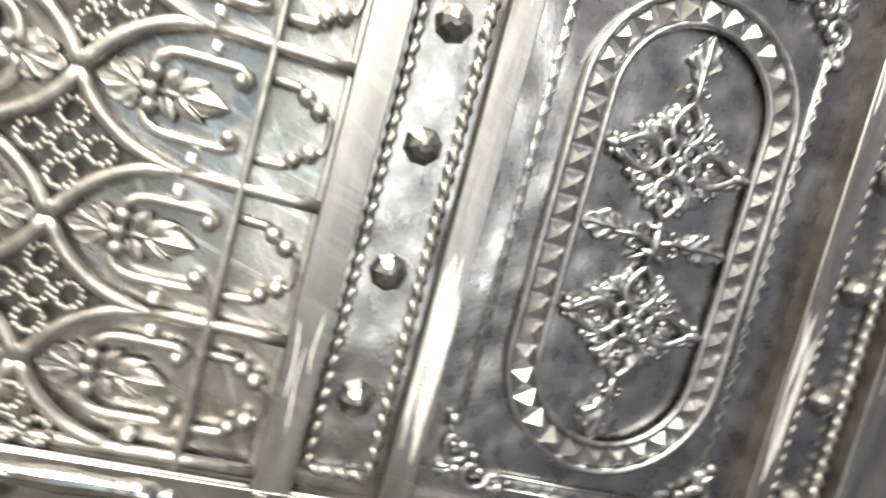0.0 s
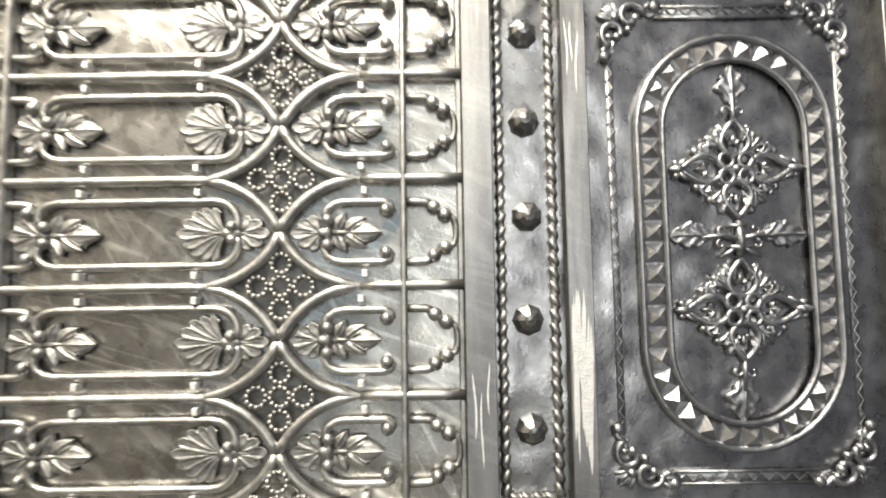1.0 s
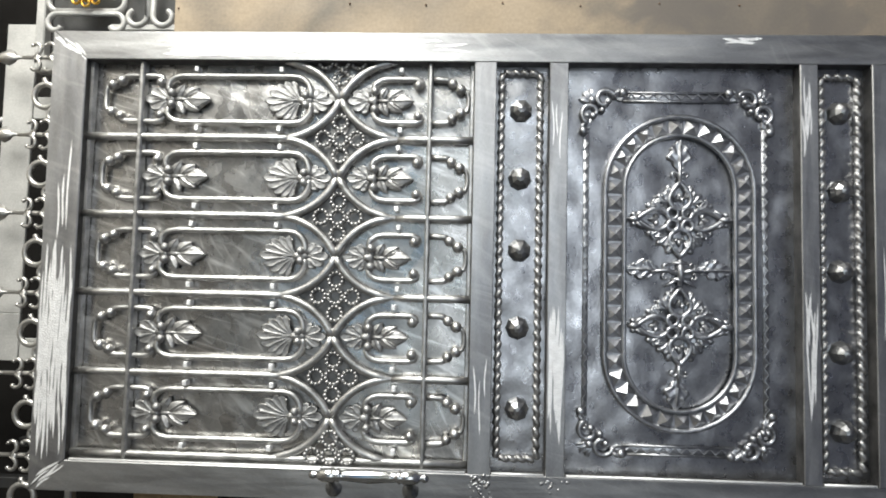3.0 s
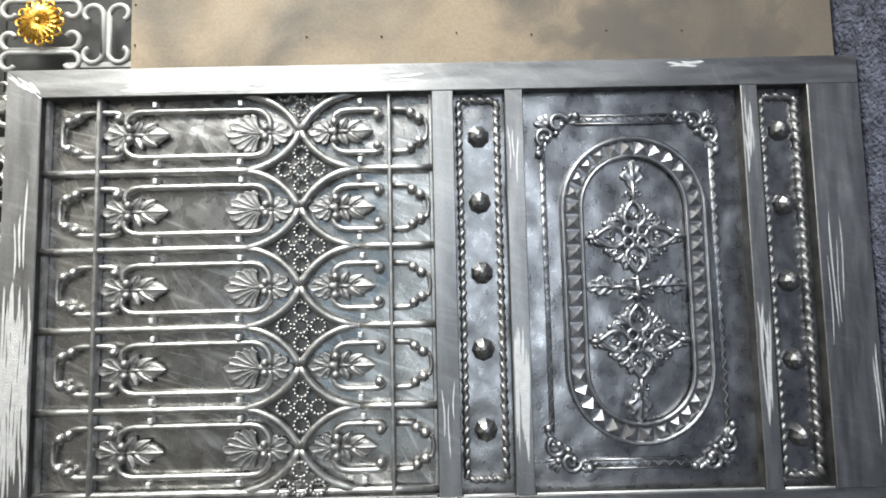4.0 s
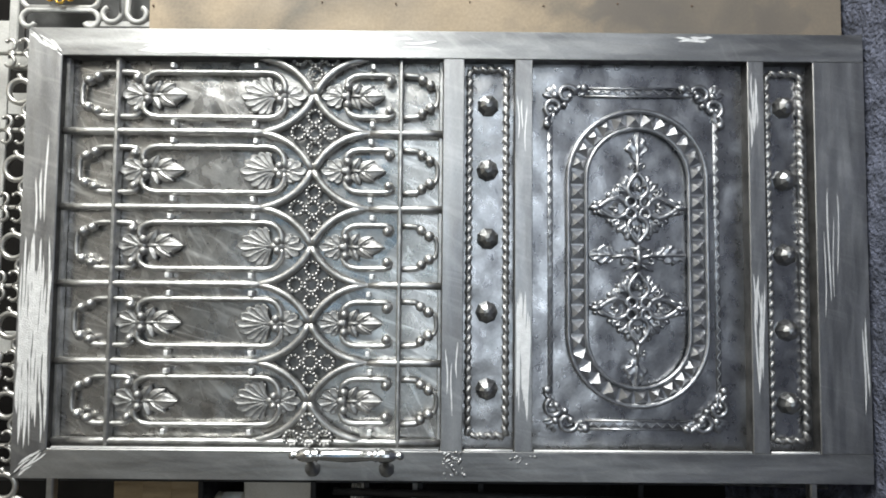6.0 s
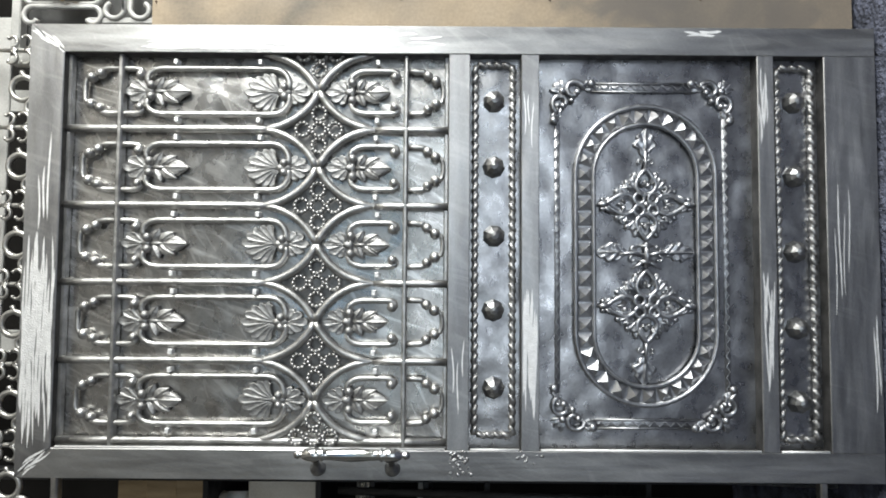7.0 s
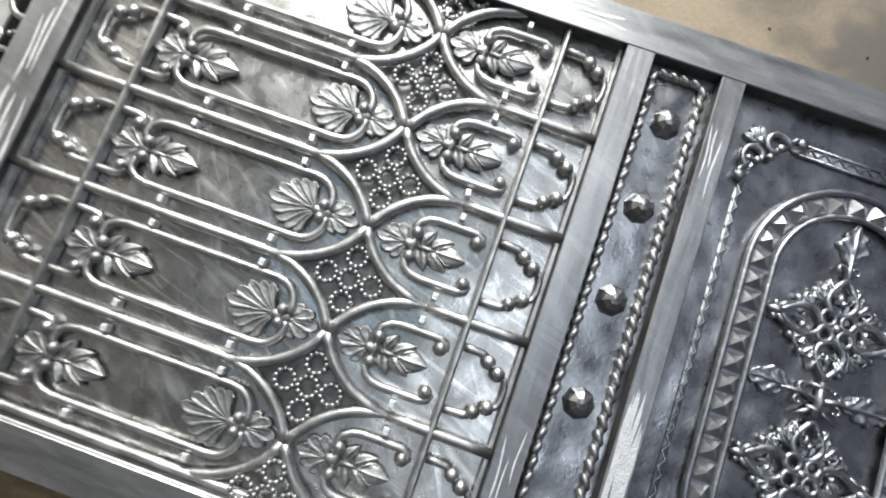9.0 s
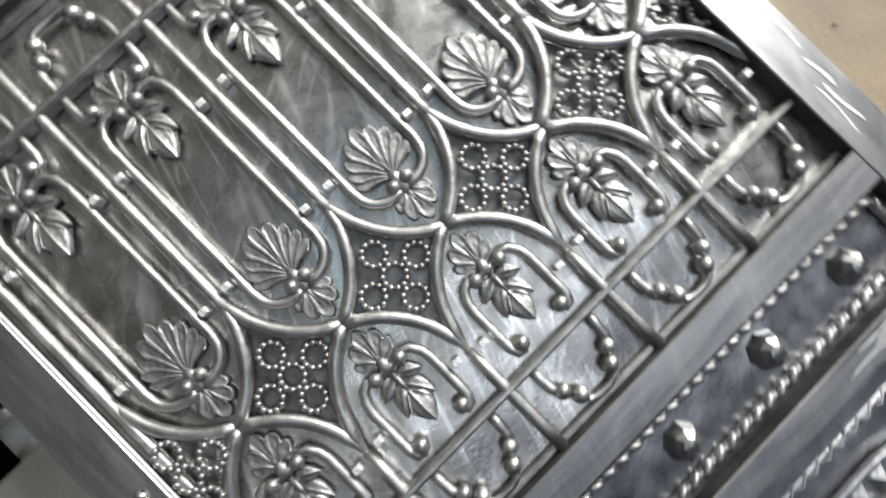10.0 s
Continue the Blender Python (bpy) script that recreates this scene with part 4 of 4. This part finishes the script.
# ---- gates stored behind ----
def flower(radius):
    """A gilt rosette of two rings of petals round a knob."""
    s = Shape()
    for i in range(20):
        petal(s, (0, 0, 0), 18 * i, radius * 0.86, radius * 0.24, 0.0, radius * 0.32, 0.35, 1.1)
    for i in range(12):
        a = 2 * math.pi * i / 12
        tube(s, arc(radius * 0.86 * math.cos(a), radius * 0.86 * math.sin(a), radius * 0.17, 0, 330, 9, radius * 0.08), radius * 0.055, 6, True)
    ball(s, (0, 0, radius * 0.22), radius * 0.15)
    lathe(s, (0, 0, -0.02), (0, 0, 1), [(0, radius * 0.5), (0.02, radius * 0.75), (0.024, radius * 0.7)], 20)
    return s.mesh("gilt_flower", M_GOLD)


def c_scroll(length, width, r):
    """A C of bar along u, its ends curled in."""
    s = Shape()
    h = width / 2
    p = spiral(-length / 2 + h, 0, h * 0.5, h, 330, 90, 16, 0)
    p = [(u, v, w) for u, v, w in p] + [(length / 2 - h, h, 0)] + [(-(u), v, w) for u, v, w in reversed(p)]
    tube(s, p, r, 8)
    return s


gate = root("scroll_gate", "grey primed gate with bar scrolls and gilt flowers", "gate", FACE @ pose(0, 0, -0.115))
s = Shape()
for u0, u1, v0, v1 in ((-2.225, -2.2, 0.5, 1.7), (-1.83, -1.81, 0.5, 1.7), (-0.09, -0.06, 0.5, 1.7), (-2.225, -0.0, 1.66, 1.7), (-2.225, -0.0, 0.48, 0.52)):
    block(s, (u0, v0, -0.015), (u1, v1, 0.015), 0.003)
part("gate_frame", s, M_GATE, gate, smooth=False)
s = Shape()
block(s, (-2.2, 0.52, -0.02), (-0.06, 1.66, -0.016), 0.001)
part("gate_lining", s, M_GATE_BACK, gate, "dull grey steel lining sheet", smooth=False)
s = Shape()
block(s, (-2.012, 0.586, -0.012), (-1.836, 0.602, 0.03), 0.002)
part("gate_upright", s, M_GATE, gate, smooth=False)
CS = c_scroll(0.214, 0.056, 0.0074).mesh("bar_scroll", M_GATE)
SS = c_scroll(0.166, 0.062, 0.0074).mesh("bar_scroll", M_GATE)
for k in (0.0, 0.27, 0.54):
    part("bar_scroll", CS, None, gate, at=(-2.077, 0.602 + k, 0.03))
    part("bar_scroll", CS, None, gate, at=(-2.077, 0.664 + k, 0.03), turn=180)
    part("bar_scroll", CS, None, gate, at=(-2.077, 0.742 + k, 0.03))
    part("bar_scroll", SS, None, gate, at=(-1.944, 0.676 + k, 0.03), turn=-90)
    part("bar_scroll", SS, None, gate, at=(-1.868, 0.676 + k, 0.03), turn=90)
FL = flower(0.060)
for k in (0.0, 0.27, 0.54):
    part("gilt_flower", FL, None, gate, at=(-2.068, 0.702 + k, 0.045))

# spear-topped gate, its ringed crest just above the door
CREST = 0.031  # how far the crest pieces sit below their drawn height
crest = root("spear_gate", "bare steel gate crest with spear heads and rings", "gate", FACE @ pose(0, 0, -0.072))
s = Shape()
for u in (-2.05, -0.12):
    block(s, (u, -1.0, -0.012), (u + 0.018, 0.23, 0.012), 0.003)
for v in (-1.0, 0.2):
    block(s, (-2.06, v, -0.012), (-0.004, v + 0.03, 0.012), 0.003)
part("gate_frame", s, M_SPEAR, crest, smooth=False)


def spear():
    """A spear head that points up, with crossed curls at its foot."""
    s = Shape()
    pts = []
    prof = ((0.0, 0.004, 0.004), (0.02, 0.005, 0.005), (0.028, 0.015, 0.008), (0.042, 0.022, 0.011), (0.07, 0.011, 0.008), (0.105, 0.0012, 0.0012))
    for d, a, b in prof:
        pts += [(-2.255 - d, a, 0), (-2.255 - d, 0, b), (-2.255 - d, -a, 0), (-2.255 - d, 0, -b)]
    faces = [(4 * i + k, 4 * i + (k + 1) % 4, 4 * i + 4 + (k + 1) % 4, 4 * i + 4 + k) for i in range(5) for k in range(4)]
    s.add(pts, faces + [(0, 1, 2, 3), (20, 21, 22, 23)])
    tube(s, [(-2.05, 0, 0), (-2.2, 0, 0), (-2.262, 0, 0)], [0.007, 0.006, 0.005], 8)
    for g in (-1, 1):
        for u, r in ((-2.222, 0.02), (-2.186, 0.023)):
            p = [(u + 0.012, 0, 0.004)] + spiral(u - 0.006, g * 0.024, r, r * 0.45, -90 * g, 130 * g, 12, 0.004)
            tube(s, p, [0.005] + [0.0048] * (len(p) - 3) + [0.004, 0.0025], 7)
            ball(s, p[-1], 0.0055, (1, 1, 1), 0, 4, 7)
    return s.mesh("spear_head", M_SPEAR)


SPEAR = spear()
s = Shape()
tube(s, arc(0, 0, 0.031, 0, 345, 23, 0), 0.0072, 8, True)
RING = s.mesh("crest_ring", M_SPEAR)
s = Shape()
tube(s, spiral(0, 0, 0.034, 0.01, -170, 150, 22, 0), 0.0062, 8)
CURL = s.mesh("crest_curl", M_SPEAR)
for i in range(7):
    v = 0.506 - 0.203 * i
    part("spear_head", SPEAR, None, crest, at=(CREST, v, 0))
    part("crest_ring", RING, None, crest, at=(-2.195 + CREST, v - 0.101, 0))
    part("crest_curl", CURL, None, crest, at=(-2.168 + CREST, v - 0.049, 0))
    part("crest_curl", CURL, None, crest, at=(-2.168 + CREST, v - 0.154, 0), turn=120)

# tall grille further back, flat top rail and scrolls with gilt flowers
grille = root("tall_grille", "tall grey grille with flat rail, scrolls and gilt flowers", "grille", FACE @ pose(0, 0, -0.135))
s = Shape()
for u0, u1, v0, v1 in ((-2.325, -2.243, -0.16, 0.62), (-2.9, -2.243, -0.285, -0.16), (-0.2, -0.12, -0.285, 0.42), (-2.24, -0.004, -0.285, -0.225), (-2.24, -0.004, 0.36, 0.42), (-2.94, -2.9, -0.285, 0.62)):
    block(s, (u0, v0, -0.006), (u1, v1, 0.004), 0.002)
part("grille_frame", s, M_GATE, grille, smooth=False)
FL2 = flower(0.05)
for v, u in ((0.480, -2.44), (0.160, -2.465)):
    part("gilt_flower", FL2, None, grille, at=(u, v, 0.02))
def rod_part(name, path, r, parent):
    s = Shape()
    tube(s, path, r, 8)
    return part(name, s, M_GATE, parent)


for v in (0.160, 0.480):
    rod_part("hoop", arc(-2.46, v, 0.088, 30, 330, 20, 0.0), 0.0062, grille)
for v in (0.0, 0.32):
    rod_part("scroll", spiral(-2.57, v + 0.045, 0.062, 0.025, 10, 330, 20, 0.0), 0.0062, grille)
    rod_part("scroll", spiral(-2.57, v - 0.045, 0.062, 0.025, -10, -330, 20, 0.0), 0.0062, grille)
    rod_part("brace", [(-2.9, v - 0.26, -0.002), (-2.325, v + 0.04, -0.002)], 0.0075, grille)
    rod_part("brace", [(-2.9, v + 0.26, -0.002), (-2.325, v - 0.02, -0.002)], 0.0075, grille)

# ---- rack with stored goods beside the door ----
rack = root("storage_rack", "black iron rack with thin shelves of workshop goods", "rack", pose(-1.25, 0.45, 0))
s = Shape()
for x in (-0.62, 0.60):
    for y in (-0.2, 0.2):
        block(s, (x, y - 0.015, -0.005), (x + 0.03, y + 0.015, 2.6), 0.002)
part("post", s, M_DARK, rack, smooth=False)
for z in (0.5, 0.95, 1.12, 1.27, 1.42, 1.735):
    s = Shape()
    block(s, (-0.62, -0.215, z - 0.016), (0.64, 0.215, z), 0.002)
    part("shelf", s, M_DARK, rack, smooth=False)
for i in range(3):
    s = Shape()
    block(s, (-0.5 + 0.003 * i, -0.19 + 0.01 * i, 0.0), (0.602 - 0.008 * i, 0.18, 0.086), 0.003)
    board = tagged(new("board", s.mesh("board", M_WOOD, False)), "dusty brown board stacked on a rack shelf", "board", "boards on the rack")
    board.matrix_world = pose(-1.25, 0.45, 1.7355 + 0.0865 * i)
s = Shape()
block(s, (-0.2, -0.14, 0), (0.2, 0.14, 0.2), 0.004)
carton = root("carton", "worn cream carton on a rack shelf", "box", pose(-0.84, 0.42, 1.421))
part("body", s, M_CARD, carton, smooth=False)
s = Shape()
block(s, (-0.2, -0.02, 0.2005), (0.2, 0.02, 0.2015), 0.0003)
part("tape", s, M_WOOD, carton, smooth=False)
can = root("paint_can", "dented tin paint can with white label", "can", pose(-0.76, 0.34, 1.6215))
s = Shape()
lathe(s, (0, 0, 0), (0, 0, 1), [(0, 0.04), (0.004, 0.045), (0.09, 0.045), (0.094, 0.048), (0.098, 0.043), (0.092, 0.04)], 20)
part("body", s, M_CAN, can)
s = Shape()
lathe(s, (0, 0, 0.02), (0, 0, 1), [(0, 0.0457), (0.055, 0.0457)], 20)
part("label", s, M_LABEL, can)
r = random.Random(16)
for z in (1.12, 1.27):
    for i in range(4):
        s = Shape()
        h = r.uniform(0.012, 0.03)
        block(s, (-0.5, -0.009, 0), (r.uniform(0.5, 0.61), 0.009, h), 0.002)
        flat = tagged(new("steel_offcut", s.mesh("steel_offcut", M_BAR if i % 2 else M_SPEAR, False)), "bare steel bar offcut lying on a rack shelf", "steel bar", "offcuts on the rack")
        flat.matrix_world = pose(-1.25, 0.27 + 0.075 * i + r.uniform(0, 0.03), z + 0.0003, 0, 0, r.uniform(-2, 2))
s = Shape()
tube(s, arc(0, 0, 0.055, 0, 345, 24, 0.006), 0.006, 7, True)
for k in range(4):
    tube(s, arc(0.004 * k, 0.003 * k, 0.05 - 0.004 * k, 0, 345, 24, 0.016 + 0.01 * k), 0.0055, 7, True)
coil = tagged(new("wire_coil", s.mesh("wire_coil", M_CAN)), "loose coil of pale wire lying on a rack shelf", "coil")
coil.matrix_world = pose(-0.74, 0.36, 1.2705)
r = random.Random(6)
for i in range(9):
    s = Shape()
    x, y = -0.62 - 0.05 * i - r.uniform(0, 0.02), 0.16 + r.uniform(-0.05, 0.05)
    h = r.uniform(1.15, 1.42)
    tube(s, [(0, 0, -0.004), (0.01, 0.03, h * 0.5), (0.02 + r.uniform(-0.03, 0.03), 0.075, h)], r.uniform(0.006, 0.012), 8)
    rod = tagged(new("steel_rod", s.mesh("steel_rod", M_BAR if i % 3 == 0 else M_DARK)), "offcut steel rod leaning against the rack", "rod", "rods by the rack")
    rod.matrix_world = pose(x, y, 0)
